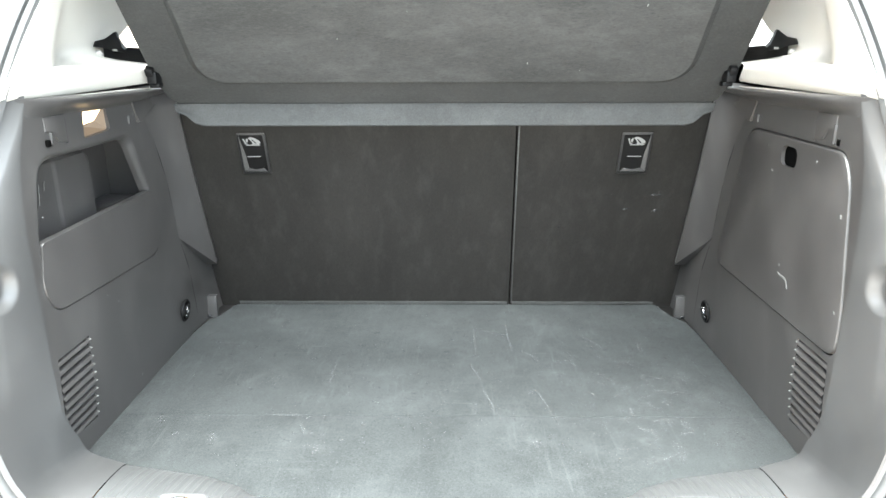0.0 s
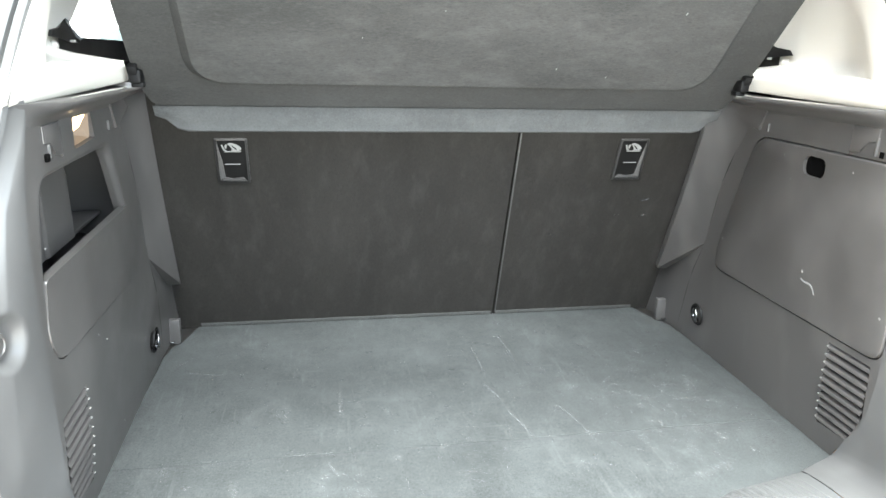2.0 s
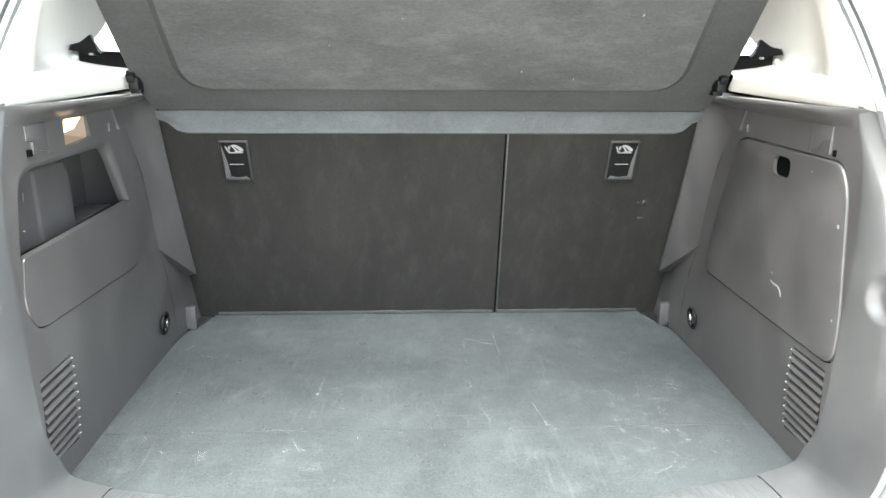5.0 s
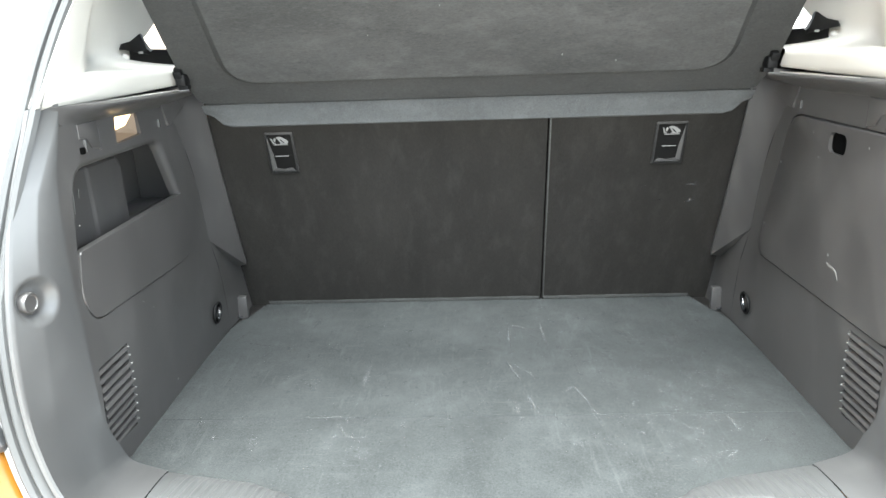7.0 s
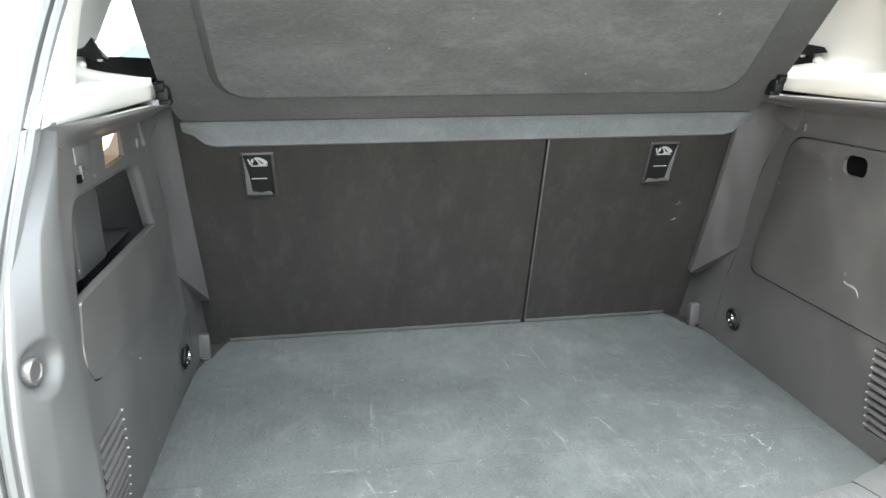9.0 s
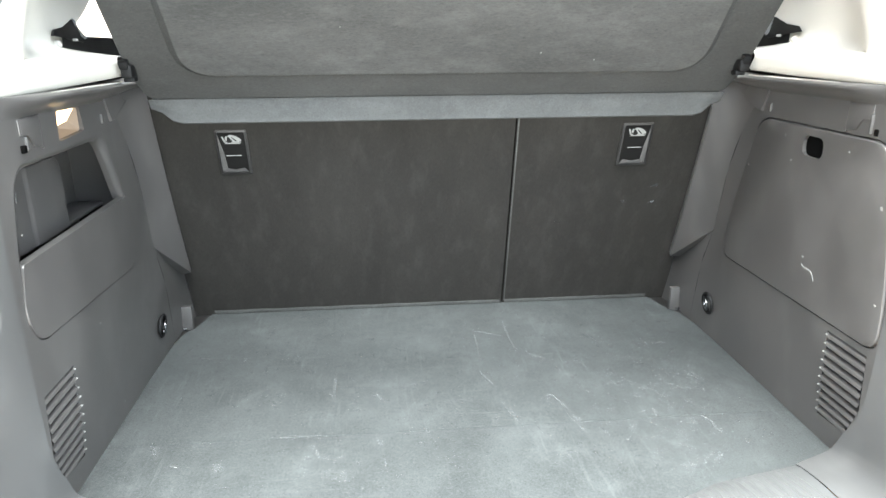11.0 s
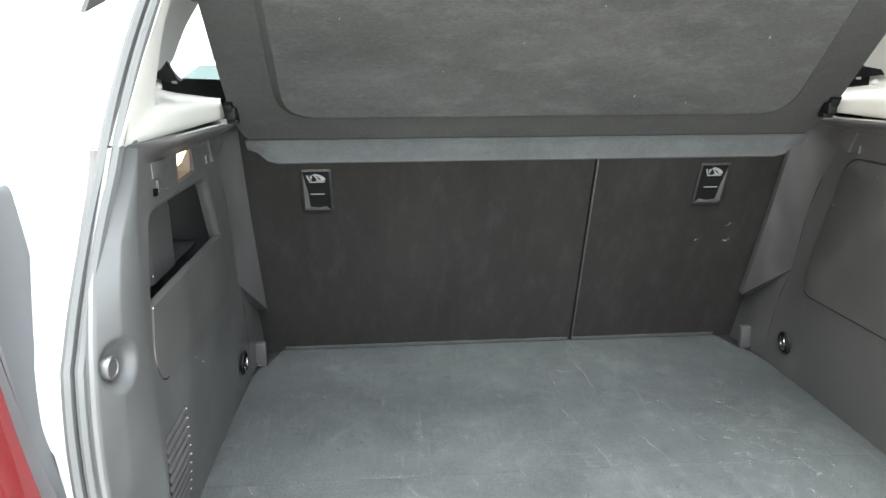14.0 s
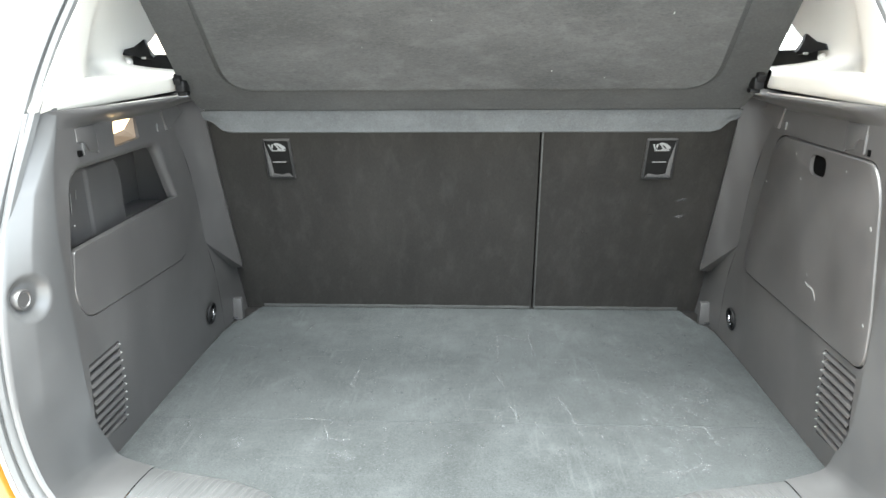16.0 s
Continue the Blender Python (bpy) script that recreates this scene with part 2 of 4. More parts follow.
CARPET = felt("boot_carpet", (0.0342, 0.0375, 0.0377), 0.20, 0.15, pits=0.7, rubbed=0.8)
SEAT = felt("seat_back_carpet", (0.0174, 0.0162, 0.0146), 0.18, 0.2, (1, 1, 0.3), 0.5)
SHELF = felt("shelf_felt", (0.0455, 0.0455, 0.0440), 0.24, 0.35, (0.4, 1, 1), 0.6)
# Border copy of the shelf felt, darkened for the shade on its curve.
SHELF_SHADED = felt("shelf_felt_shaded", (0.0415, 0.0415, 0.0402), 0.15, 0.15, (0.6, 1, 1), 0.5)
# Lighter than the shelf felt, for the skylight on the rear-facing front strip.
SHELF_EDGE = felt("shelf_edge_felt", (0.060, 0.0622, 0.0618), 0.14, 0.2, fibre=0.5)
RUBBER = plastic("seal_rubber", (0.070, 0.072, 0.0725), 0.6, 2000, 0.1)
GREY_PLATE = plastic("grey_plate_plastic", (0.050, 0.0485, 0.0478), 0.5)
CHROME = material("chromed_steel", (0.34, 0.34, 0.35), 0.18, 1.0)
# Pale colour of the painted glints on the vent slats.
GLINT = material("pale_slat_glint", (0.14, 0.14, 0.135), 0.35)
PALE = material("pale_print", (0.22, 0.22, 0.215), 0.7)
DUST = material("pale_dust", (0.17, 0.17, 0.165), 0.9, spec=0.2)
PAINT = material("amber_yellow_paint", (0.21, 0.085, 0.005), 0.28, 0.0, 1.0)
RUBBER_DARK = plastic("tyre_rubber", (0.02, 0.02, 0.02), 0.8)
FAR_PAINT = material("pale_car_paint", (0.62, 0.68, 0.66), 0.3, 0.0, 0.6)
FAR_RED = material("pale_red_car_paint", (0.62, 0.40, 0.36), 0.3, 0.0, 0.6)
FAR_GLASS = material("dark_car_glass", (0.07, 0.1, 0.1), 0.08)
FLANGE = material("pale_flange_sealer", (0.3, 0.3, 0.305), 0.4, 0.0, 0.4)
LENS_RED = material("red_lamp_lens", (0.13, 0.012, 0.014), 0.1, 0.0, 1.0)
LENS_AMBER = material("amber_lamp_lens", (0.30, 0.10, 0.03), 0.15, 0.0, 1.0)
LINER = plastic("headliner_fabric", (0.55, 0.53, 0.48), 0.9)
GLASS = material("window_glass", (1, 1, 1), 0.02)
nodes_of(GLASS)[2].inputs["Transmission Weight"].default_value = 1.0
nodes_of(GLASS)[2].inputs["IOR"].default_value = 1.02
SCUFF = material("pale_scuff", (0.17, 0.178, 0.18), 0.95, spec=0.1)
nodes_of(SCUFF)[1].new(ramp(SCUFF, noise_tex(SCUFF, 260, 5, 0.8), [(0.36, 0.0), (0.66, 0.58)]), nodes_of(SCUFF)[2].inputs["Alpha"])
HEM = felt("carpet_hem", (0.047, 0.048, 0.046), 0.2, 0.1)
# Warm colour of the added wall, chosen for its bounce on the right trim.
BOUNCE = plastic("warm_bounce_wall", (0.74, 0.59, 0.46), 0.9, 60, 0.15, 0.2)
CONCRETE = felt("pale_concrete", (0.42, 0.41, 0.39), 0.12, 0.1, (0.2, 0.2, 0.2))


def glowing(name, colour, power, base=(0.8, 0.75, 0.65)):
    m = material(name, base, 0.3)
    b = nodes_of(m)[2]
    b.inputs["Emission Color"].default_value = (*colour, 1)
    b.inputs["Emission Strength"].default_value = power
    return m


LAMP_HOT = glowing("lit_lamp_lens", (1.0, 0.66, 0.30), 0.45)
LAMP_SIDE = glowing("lamp_lens_side", (1.0, 0.75, 0.55), 0.022, (0.20, 0.165, 0.135))

# ---- ground ----
bm = bmesh.new()
r = 600.0
rings = [[Vector((x * k, y * k, 0)) for x, y in ((-1, -1), (1, -1), (1, 1), (-1, 1))] for k in (r, 40, 6, 0.5)]
vr = grid(bm, rings, True)
bm.faces.new(vr[-1])
tagged(part("ground", bm, CONCRETE, smooth=False), "pale concrete yard around the parked car", "ground", kind="structure")

# ---- wall added beside the car to bounce warm light into the boot ----
bm = bmesh.new()
box(bm, (-6.2, -9.0, -0.05), (-6.0, 16.0, 4.2), 0.02)
box(bm, (-6.25, -9.05, 4.2), (-5.95, 16.05, 4.28), 0.02)
tagged(part("bounce_wall", bm, BOUNCE, smooth=False), "pale wall added beside the yard to bounce warm light", "wall", kind="structure")

# ---- the car: shell, trims, seals ----
car = thing("car", (0.0, -0.3, 0.0), "amber yellow hatchback with its boot open", "car")
MX = 0.511


def wall_fn(s):
    def fn(y, z, d):
        x = MX - 0.002 + 0.010 * min(max((0.80 - z) / 0.10, 0), 1)
        return Vector((s * (x + d), y, z))
    return fn


EDGE = [(0.500, -0.560, 1.310), (0.507, -0.598, 1.262), (0.515, -0.635, 1.211), (0.524, -0.672, 1.110), (0.522, -0.705, 1.048), (0.519, -0.726, 0.999),
        (0.517, -0.739, 0.946), (0.514, -0.747, 0.887), (0.507, -0.752, 0.835), (0.493, -0.757, 0.787), (0.474, -0.760, 0.755), (0.450, -0.764, 0.735), (0.40, -0.770, 0.724)]
TOPEDGE = [(0.40, 0.10, 1.600), (0.455, -0.16, 1.560), (0.472, -0.36, 1.490), (0.487, -0.475, 1.400)]


def DIMPLE(s):
    return Vector((s * 0.5170, -0.704, 0.998))


def side(s):
    """The side trim of the boot: flat wall, front band, rear return, covers and fittings."""
    fn = wall_fn(s)
    # wall
    front = [(-0.300, 1.185), (-0.271, 1.144), (-0.250, 1.106), (-0.219, 1.035), (-0.193, 0.912), (-0.160, 0.830), (-0.118, 0.690)]
    rear = [(-0.585, 0.690), (-0.592, 0.712), (-0.615, 0.743), (-0.637, 0.786), (-0.645, 0.840), (-0.646, 0.900), (-0.646, 1.050), (-0.634, 1.130), (-0.612, 1.185)]
    vent = [(-0.547, 0.869), (-0.628, 0.869), (-0.633, 0.792), (-0.610, 0.742), (-0.549, 0.737)]
    holes = [vent]
    if s < 0:
        pocket = rounded([(-0.592, 1.128), (-0.346, 1.126), (-0.299, 1.031), (-0.266, 0.985), (-0.270, 0.938), (-0.300, 0.914), (-0.612, 0.930), (-0.633, 0.970), (-0.618, 1.031)],
                         [0.03, 0.02, 0.008, 0.02, 0.02, 0.03, 0.03, 0.02, 0.01])
        lampo = rounded([(-0.471, 1.181), (-0.407, 1.184), (-0.397, 1.146), (-0.476, 1.143)], 0.006)
        wide = [(y + (0.010 if y > -0.45 else -0.006) * lift, z + 0.008 * lift) for y, z in pocket for lift in [min(max((z - 1.0) / 0.06, 0), 1)]]
        holes += [wide, lampo]
    else:
        hatch = [(-0.303, 1.137), (-0.590, 1.140), (-0.612, 1.105), (-0.641, 0.940), (-0.641, 0.881), (-0.234, 0.880), (-0.240, 0.935)]
        cover = rounded(hatch, [0.035, 0.035, 0.05, 0.04, 0.024, 0.03, 0.03], 6)
        cy, cz = -0.44, 1.0
        gap = [(y + (0.0018 if y > cy else -0.0012), z + (0.0018 if z > cz else -0.0018)) for y, z in cover]
        holes += [gap]
    bm = bmesh.new()
    holed(bm, front + rear, holes, fn, 0.012)
    if s < 0:
        rim = []
        for k in range(7):
            a = math.pi / 2 * k / 6
            rim.append([fn(p[0] + (q[0] - p[0]) * math.sin(a), p[1] + (q[1] - p[1]) * math.sin(a), 0.009 * (1 - math.cos(a))) for p, q in zip(wide, pocket)])
        grid(bm, rim + [[fn(y, z, 0.016) for y, z in pocket]], True)
    # front band towards the seat, and the lower corner behind the bracket
    def P(y, z, x):
        return Vector((s * x, y, z))
    a = [P(-0.300, 1.185, MX - 0.002), P(-0.250, 1.106, MX - 0.002), P(-0.219, 1.035, MX - 0.002), P(-0.193, 0.912, MX - 0.002)]
    b = [P(-0.190, 1.210, 0.492), P(-0.125, 1.000, 0.491), P(-0.065, 0.818, 0.488)]
    A, B = catmull(a, 10), catmull(b, 10)
    grid(bm, [A, [p.lerp(q, 0.5) for p, q in zip(A, B)], B])
    grid(bm, [B, [p + Vector((s * 0.004, 0.012, 0)) for p in B], [p + Vector((s * 0.03, 0.10, 0)) for p in B]])
    grid(bm, [[A[-1], A[-1].lerp(B[-1], 0.5), B[-1]], [A[-1] + Vector((s * 0.004, 0, -0.002)), A[-1].lerp(B[-1], 0.5) + Vector((s * 0.022, 0, -0.004)), B[-1] + Vector((s * 0.03, 0.01, -0.006))]])
    a = [P(-0.193, 0.912, MX - 0.002), P(-0.160, 0.830, MX - 0.002), P(-0.118, 0.690, MX + 0.008)]
    b = [P(0.02, 0.860, 0.512), P(0.02, 0.790, 0.508), P(0.02, 0.690, 0.506)]
    A, B = catmull(a, 8), catmull(b, 8)
    M1 = [p.lerp(q, 0.5) + Vector((s * 0.004, 0, 0)) for p, q in zip(A, B)]
    grid(bm, [A, M1, B])
    grid(bm, [B, [p + Vector((s * 0.03, 0.06, 0)) for p in B]])
    # rear return round to the opening
    inner = [(fn(y, z, 0)) for y, z in ((-0.609, 1.185), (-0.631, 1.130), (-0.643, 1.050), (-0.643, 0.900), (-0.642, 0.840), (-0.634, 0.786), (-0.612, 0.743), (-0.592, 0.722))]
    inner = [P(-0.595, 1.212, MX)] + inner[:-2] + [P(-0.611, 0.741, 0.511), P(-0.602, 0.718, 0.510), P(-0.597, 0.706, 0.504), P(-0.599, 0.7008, 0.490), P(-0.607, 0.7005, 0.470), P(-0.618, 0.7005, 0.4462)]
    outer = [P(-0.636, 1.2095, 0.520), P(-0.683, 1.112, 0.531)] + [P(y - 0.011, z, x + 0.007) for x, y, z in EDGE[4:]]
    outer[-1] = P(-0.779, 0.727, 0.4322)
    inner = inner[:1] + [p + Vector((-s * 0.0006, 0, 0)) for p in inner[1:-2]] + inner[-2:]
    def bend(u, i):
        u0 = 0.01 + 0.66 * min(1, i / 48) ** 1.1
        return 0.45 * u0 * (u / u0) ** 2.2 if u < u0 else 0.45 * u0 + (1 - 0.45 * u0) * (u - u0) / (1 - u0)
    N = 260
    I, O = catmull(inner, N), catmull(outer, N)
    rows = []
    for k in range(37):
        u = k / 36
        row = []
        for i, (p, q) in enumerate(zip(I, O)):
            low = min(max((i / (N - 1) - 0.50) / 0.35, 0), 1)
            low = low * low * (3 - 2 * low)
            c = p.lerp(q, u)
            c.x = p.x + (q.x - p.x) * (bend(u, i) * (1 - low) + u ** 1.3 * low)
            end = min(max((i / (N - 1) - 0.86) / 0.14, 0), 1)
            hollow = math.sin(math.pi * u) * 0.007 * low * (1 - end)
            c = c + Vector((s * hollow, 0, -hollow * 0.6))
            zs = 0.7035 + 0.0245 * math.sin(u * math.pi / 2) ** 0.9
            c.z += (zs - c.z) * end * end
            off = c - DIMPLE(s)
            q2 = math.hypot(off.y, off.z) / 0.031
            if q2 < 1:
                w = min((1 - q2) / 0.5, 1)
                c = c + Vector((s * 0.010 * w * w * (3 - 2 * w), 0, 0))
            row.append(c)
        rows.append(row)
    O = rows[-1]
    for dx, dy, dz in ((0.002, -0.0025, 0.0), (0.006, -0.003, -0.001), (0.014, 0.006, -0.001), (0.036, 0.018, -0.002)):
        rows.append([p + Vector((s * dx, dy, dz)) for p in O])
    turn = bmesh.new()
    grid(turn, rows)
    # closing sheet along the upper front edge
    grid(bm, [[P(-0.606, 1.185, MX - 0.002), P(-0.300, 1.185, MX - 0.002)], [P(-0.606, 1.212, MX + 0.012), P(-0.310, 1.212, MX + 0.012)]])
    trim = part("side_trim", bm, TRIM, car, "grained dark grey plastic boot side trim")
    part("opening_trim", turn, RETURN, trim, "grey plastic turning round to the boot opening, tinted paler for skylight")

    # top roll under the pale pillar trim
    bm = bmesh.new()
    shape = ((0.0, 0.25), (0.02, 0.62), (0.06, 0.84), (0.13, 0.97), (0.22, 1.0), (0.33, 0.94), (0.45, 0.78), (0.57, 0.54), (0.69, 0.30), (0.81, 0.12), (0.92, 0.02), (1.0, -0.08))
    rows = []
    for i in range(61):
        y = -0.612 + 0.426 * i / 60
        rear = min(max((y + 0.606) / 0.090, 0), 1)
        rear = rear * rear * (3 - 2 * rear)
        far = min(max((y + 0.36) / 0.17, 0), 1)
        top = 1.2085 - 0.0090 * min(max((y + 0.60) / 0.30, 0), 1)
        tall = 0.025 - 0.003 * far
        proud = 0.019 * rear + 0.002 * far - 0.005 * (1 - min(max((y + 0.612) / 0.022, 0), 1)) ** 2
        rows.append([P(y, top - v * tall, MX - 0.0021 - (proud * h if proud > 0 else proud) - 0.004 * far * (1 - v)) for v, h in shape])
    grid(bm, [[row[0] + Vector((s * 0.02, 0, 0.001)) for row in rows]] + [list(c) for c in zip(*rows)])
    part("top_roll", bm, TRIM, trim)
    # Cream bead drawn as the light caught along the roll's top edge.
    bm = bmesh.new()
    bead = [row[0].lerp(row[1], 0.6) + Vector((-s * 0.0012, 0, 0.0003)) for row in rows[16:49]]
    tube(bm, bead, [0.0003 + 0.0014 * min(1, k / 22) for k in range(len(bead))], 8)
    part("roll_highlight", bm, CREAM, trim, "pale thin bead painted as the highlight on the roll's edge")

    # vent louvres
    bm = bmesh.new()
    slab(bm, vent, fn, 0.016, 0.012)
    part("vent_backing", bm, BLACK, trim, "black backing of the vent")
    z = 0.865
    for i in range(10):
        y0 = -0.630
        if z < 0.792:
            y0 = -0.632 + (0.792 - z) * 0.45
        bm = bmesh.new()
        sec = [(0.011, 0.0055), (0.005, 0.0050), (0.0008, 0.0030), (-0.0006, 0.0005), (-0.0008, -0.0018), (0.0015, -0.0038), (0.011, -0.0035)]
        grid(bm, [[fn(y, z - 0.0035 + dz, d) for d, dz in sec] for y in (-0.547, y0)], True)
        part("vent_slat", bm, TRIM_B, trim)
        # Small pale bead in place of the glint on the rounded slat end.
        bm = bmesh.new()
        bmesh.ops.create_icosphere(bm, subdivisions=1, radius=0.0017, matrix=Matrix.Translation(fn(-0.5475, z - 0.002, -0.001)))
        part("slat_glint", bm, GLINT, trim, "pale bead painted as the glint on a slat end")
        z -= 0.0131
    # lashing eye in its cup
    bm = bmesh.new()
    rows = []
    for rr, d in ((0.0225, 0.0005), (0.0212, -0.0018), (0.0190, -0.0018), (0.0172, 0.001), (0.0155, 0.006)):
        rows.append([fn(-0.200 + rr * 0.95 * math.cos(a), 0.766 + rr * math.sin(a), d - 0.002) for a in [2 * math.pi * j / 24 for j in range(24)]])
    vr = grid(bm, rows, True)
    bm.faces.new(vr[-1])
    part("lashing_cup", bm, BLACK, trim, "black cup of the lashing eye")
    bm = bmesh.new()
    arc = [fn(-0.200 + 0.013 * math.cos(a), 0.764 + 0.015 * math.sin(a), -0.006 + 0.004 * math.cos(a)) for a in [math.pi * (-0.15 + 1.3 * j / 12) for j in range(13)]]
    tube(bm, arc, 0.0019)
    box(bm, (-0.003, -0.004, -0.004), (0.003, 0.004, 0.003), 0.001, Matrix.Translation(fn(-0.202, 0.756, -0.003)))
    part("lashing_eye", bm, CHROME, trim, "chromed lashing eye")
    # grey plate at the foot of the seat
    bm = bmesh.new()
    box(bm, (s * 0.509 - 0.013, -0.072, 0.696), (s * 0.509 + 0.013, -0.058, 0.747), 0.0015)
    part("anchor_plate", bm, GREY_PLATE, trim, "small pale grey plastic plate")
    # Chrome bar added for the white glint at the plate's foot.
    bm = bmesh.new()
    box(bm, (s * 0.513 - 0.006, -0.078, 0.701), (s * 0.513 + 0.006, -0.073, 0.704), 0.0008)
    part("plate_glint", bm, CHROME, trim)
    # stud in the round dimple
    bm = bmesh.new()
    rows = []
    for rr, d in ((0.0130, 0.014), (0.0130, 0.0050), (0.0120, 0.0034), (0.0094, 0.0034), (0.0086, 0.0046)):
        rows.append([DIMPLE(s) + Vector((s * (d + rr * math.cos(a) * -0.10), rr * math.cos(a) - 0.006, rr * math.sin(a))) for a in [2 * math.pi * j / 28 for j in range(28)]])
    vr = grid(bm, rows, True)
    bm.faces.new(vr[-1])
    part("stud", bm, TRIM, trim, "round stud in a moulded dimple")
    # tabs for the shelf, below the roll
    shift = 0.008 if s > 0 else -0.003
    for y, z0, z1, w in ((-0.520 + shift, 1.143, 1.177, 0.0022), (-0.558, 1.146, 1.171 if s > 0 else 1.162, 0.0045), (-0.333 + 0.7 * shift, 1.147, 1.160, 0.0045)):
        bm = bmesh.new()
        o = fn(y, 0.9, 0)
        box(bm, (o.x - 0.003, y - w / 2, z0), (o.x + 0.003, y + w / 2, z1), 0.001)
        part("shelf_tab", bm, GREY_PLATE, trim)
    bm = bmesh.new()
    slab(bm, [(y + shift, z) for y, z in ((-0.566, 1.164), (-0.550, 1.164), (-0.541, 1.149), (-0.520, 1.145), (-0.520, 1.182), (-0.566, 1.182))], lambda y, z, d: fn(y, z, d * (0.35 + 0.65 * min(max((y + 0.57 - shift) / 0.04, 0), 1)) if d < 0 else d), 0.002, -0.0028, 0.0010)
    part("shelf_rest", bm, TRIM_B, trim)
    # Black block in place of the shade inside the slot.
    bm = bmesh.new()
    o = fn(-0.568, 0.9, 0)
    box(bm, (o.x - 0.0012, -0.572, 1.1450), (o.x + 0.004, -0.5645, 1.1535), 0.001)
    part("slot_shade", bm, VOID, trim, "black block painted as the shade in the slot beside the shelf tab")
    bm = bmesh.new()
    slab(bm, [(-0.322, 1.184), (-0.310, 1.162), (-0.306, 1.146), (-0.296, 1.146), (-0.286, 1.153), (-0.262, 1.162), (-0.226, 1.172), (-0.215, 1.184)], lambda y, z, d: fn(y, z, d * (0.30 + 0.70 * min(max((y + 0.322) / 0.06, 0), 1)) if d < 0 else d), 0.004, -0.0075, 0.0018)
    part("shelf_gusset", bm, TRIM_B, trim)
    if s < 0:
        for y, z, q in ((-0.470, 0.935, 0.0016), (-0.450, 0.884, 0.0018), (-0.395, 0.728, 0.0020), (-0.605, 1.060, 0.0016), (-0.480, 0.905, 0.0012)):
            bm = bmesh.new()
            slab(bm, ellipse(y, z, q, q * 0.7, 7), fn, 0.0, -0.0005)
            part("speck", bm, DUST, trim, "pale speck")
        for y, z, ln, w, ang in ((-0.545, 1.075, 0.028, 0.0012, 1.4), (-0.560, 1.060, 0.020, 0.0010, 1.5), (-0.530, 1.085, 0.012, 0.0010, 1.3)):
            bm = bmesh.new()
            ca, sa = math.cos(ang), math.sin(ang)
            slab(bm, [(y + a * ln / 2 * ca - b * w / 2 * sa, z + a * ln / 2 * sa + b * w / 2 * ca) for a, b in ((-1, 0), (-0.3, 1), (0.6, 0.7), (1, 0), (0.3, -0.8), (-0.5, -1))], fn, 0.0375, 0.0368)
            part("scratch", bm, DUST, trim, "pale scratch")
        pocket_and_lamp(trim, fn, pocket, lampo)
    else:
        hatch_cover(trim, fn, cover, gap)
    pillar(s, P)


def pocket_and_lamp(trim, fn, pocket, lampo):
    # recess behind the pocket opening
    bm = bmesh.new()
    rows = []
    def step(u):
        u = min(max(u, 0), 1)
        return u * u * (3 - 2 * u)
    for i in range(134):
        y = -0.640 + 0.003 * i
        row = [fn(y, 1.135, 0.008)]
        for j in range(29):
            z = 1.130 - 0.0055 * j
            # rounded block filling the rear half, the well beside and above it is deep
            a, b = max(y + 0.424, 0), max(z - 1.094, 0)
            block = step((0.050 - math.hypot(a, b)) / 0.030) * step((z - 1.004) / 0.010)
            d = 0.095 - 0.057 * block + 0.0025 * block * step((-0.4945 - y) / 0.004)
            edge = step((1.135 - z) / 0.012)
            row.append(fn(y, z, 0.008 + (d - 0.008) * edge))
        rows.append(row + [fn(y, 0.960, 0.010)])
    grid(bm, rows)
    for y in (-0.640, -0.240):
        f = [fn(y, 1.135, 0.010), fn(y, 1.135, 0.10), fn(y, 0.97, 0.10), fn(y, 0.97, 0.006)]
        bm.faces.new([bm.verts.new(p) for p in f])
    part("pocket_well", bm, TRIM, trim, "dark grey recess of the storage pocket")
    bm = bmesh.new()
    box(bm, (-0.610, -0.415, 1.008), (-0.556, -0.255, 1.013), 0.002)
    part("pocket_ledge", bm, TRIM, trim)
    # front of the pocket
    lowr = [(-0.617, 1.028), (-0.287, 1.028), (-0.2675, 0.985), (-0.2715, 0.939), (-0.300, 0.9155), (-0.6115, 0.9315), (-0.6315, 0.970)]
    bm = bmesh.new()
    slab(bm, rounded(lowr, [0.004, 0.004, 0.02, 0.018, 0.028, 0.028, 0.018]), fn, 0.010, -0.0012, 0.0015)
    part("pocket_front", bm, TRIM_B, trim, "moulded front of the storage pocket", smooth=False)
    # lamp
    bm = bmesh.new()
    slab(bm, [(-0.49, 1.195), (-0.39, 1.195), (-0.39, 1.135), (-0.49, 1.135)], fn, 0.038, 0.034)
    part("boot_lamp", bm, LAMP_SIDE, trim, "lit warm white boot lamp in the trim")
    c = fn(-0.428, 1.163, 0.008)
    cs = [fn(y, z, 0.006) for y, z in ((-0.4705, 1.1805), (-0.4075, 1.1835), (-0.3975, 1.1465), (-0.4755, 1.1435), (-0.4735, 1.1600))]
    peak = fn(-0.4095, 1.1835, 0.001)
    for pts, mat, nm in (((cs[0], peak, c, cs[4]), LAMP_HOT, "lit_facet"), ((peak, cs[2], c), LAMP_SIDE, "lens_facet"), ((cs[2], cs[3], cs[4], c), LAMP_SIDE, "lens_facet")):
        bm = bmesh.new()
        bm.faces.new([bm.verts.new(p) for p in pts])
        bmesh.ops.solidify(bm, geom=bm.faces[:], thickness=0.001)
        part(nm, bm, mat, trim, "glowing lamp facet" if mat is LAMP_HOT else "clear lamp facet", smooth=False)


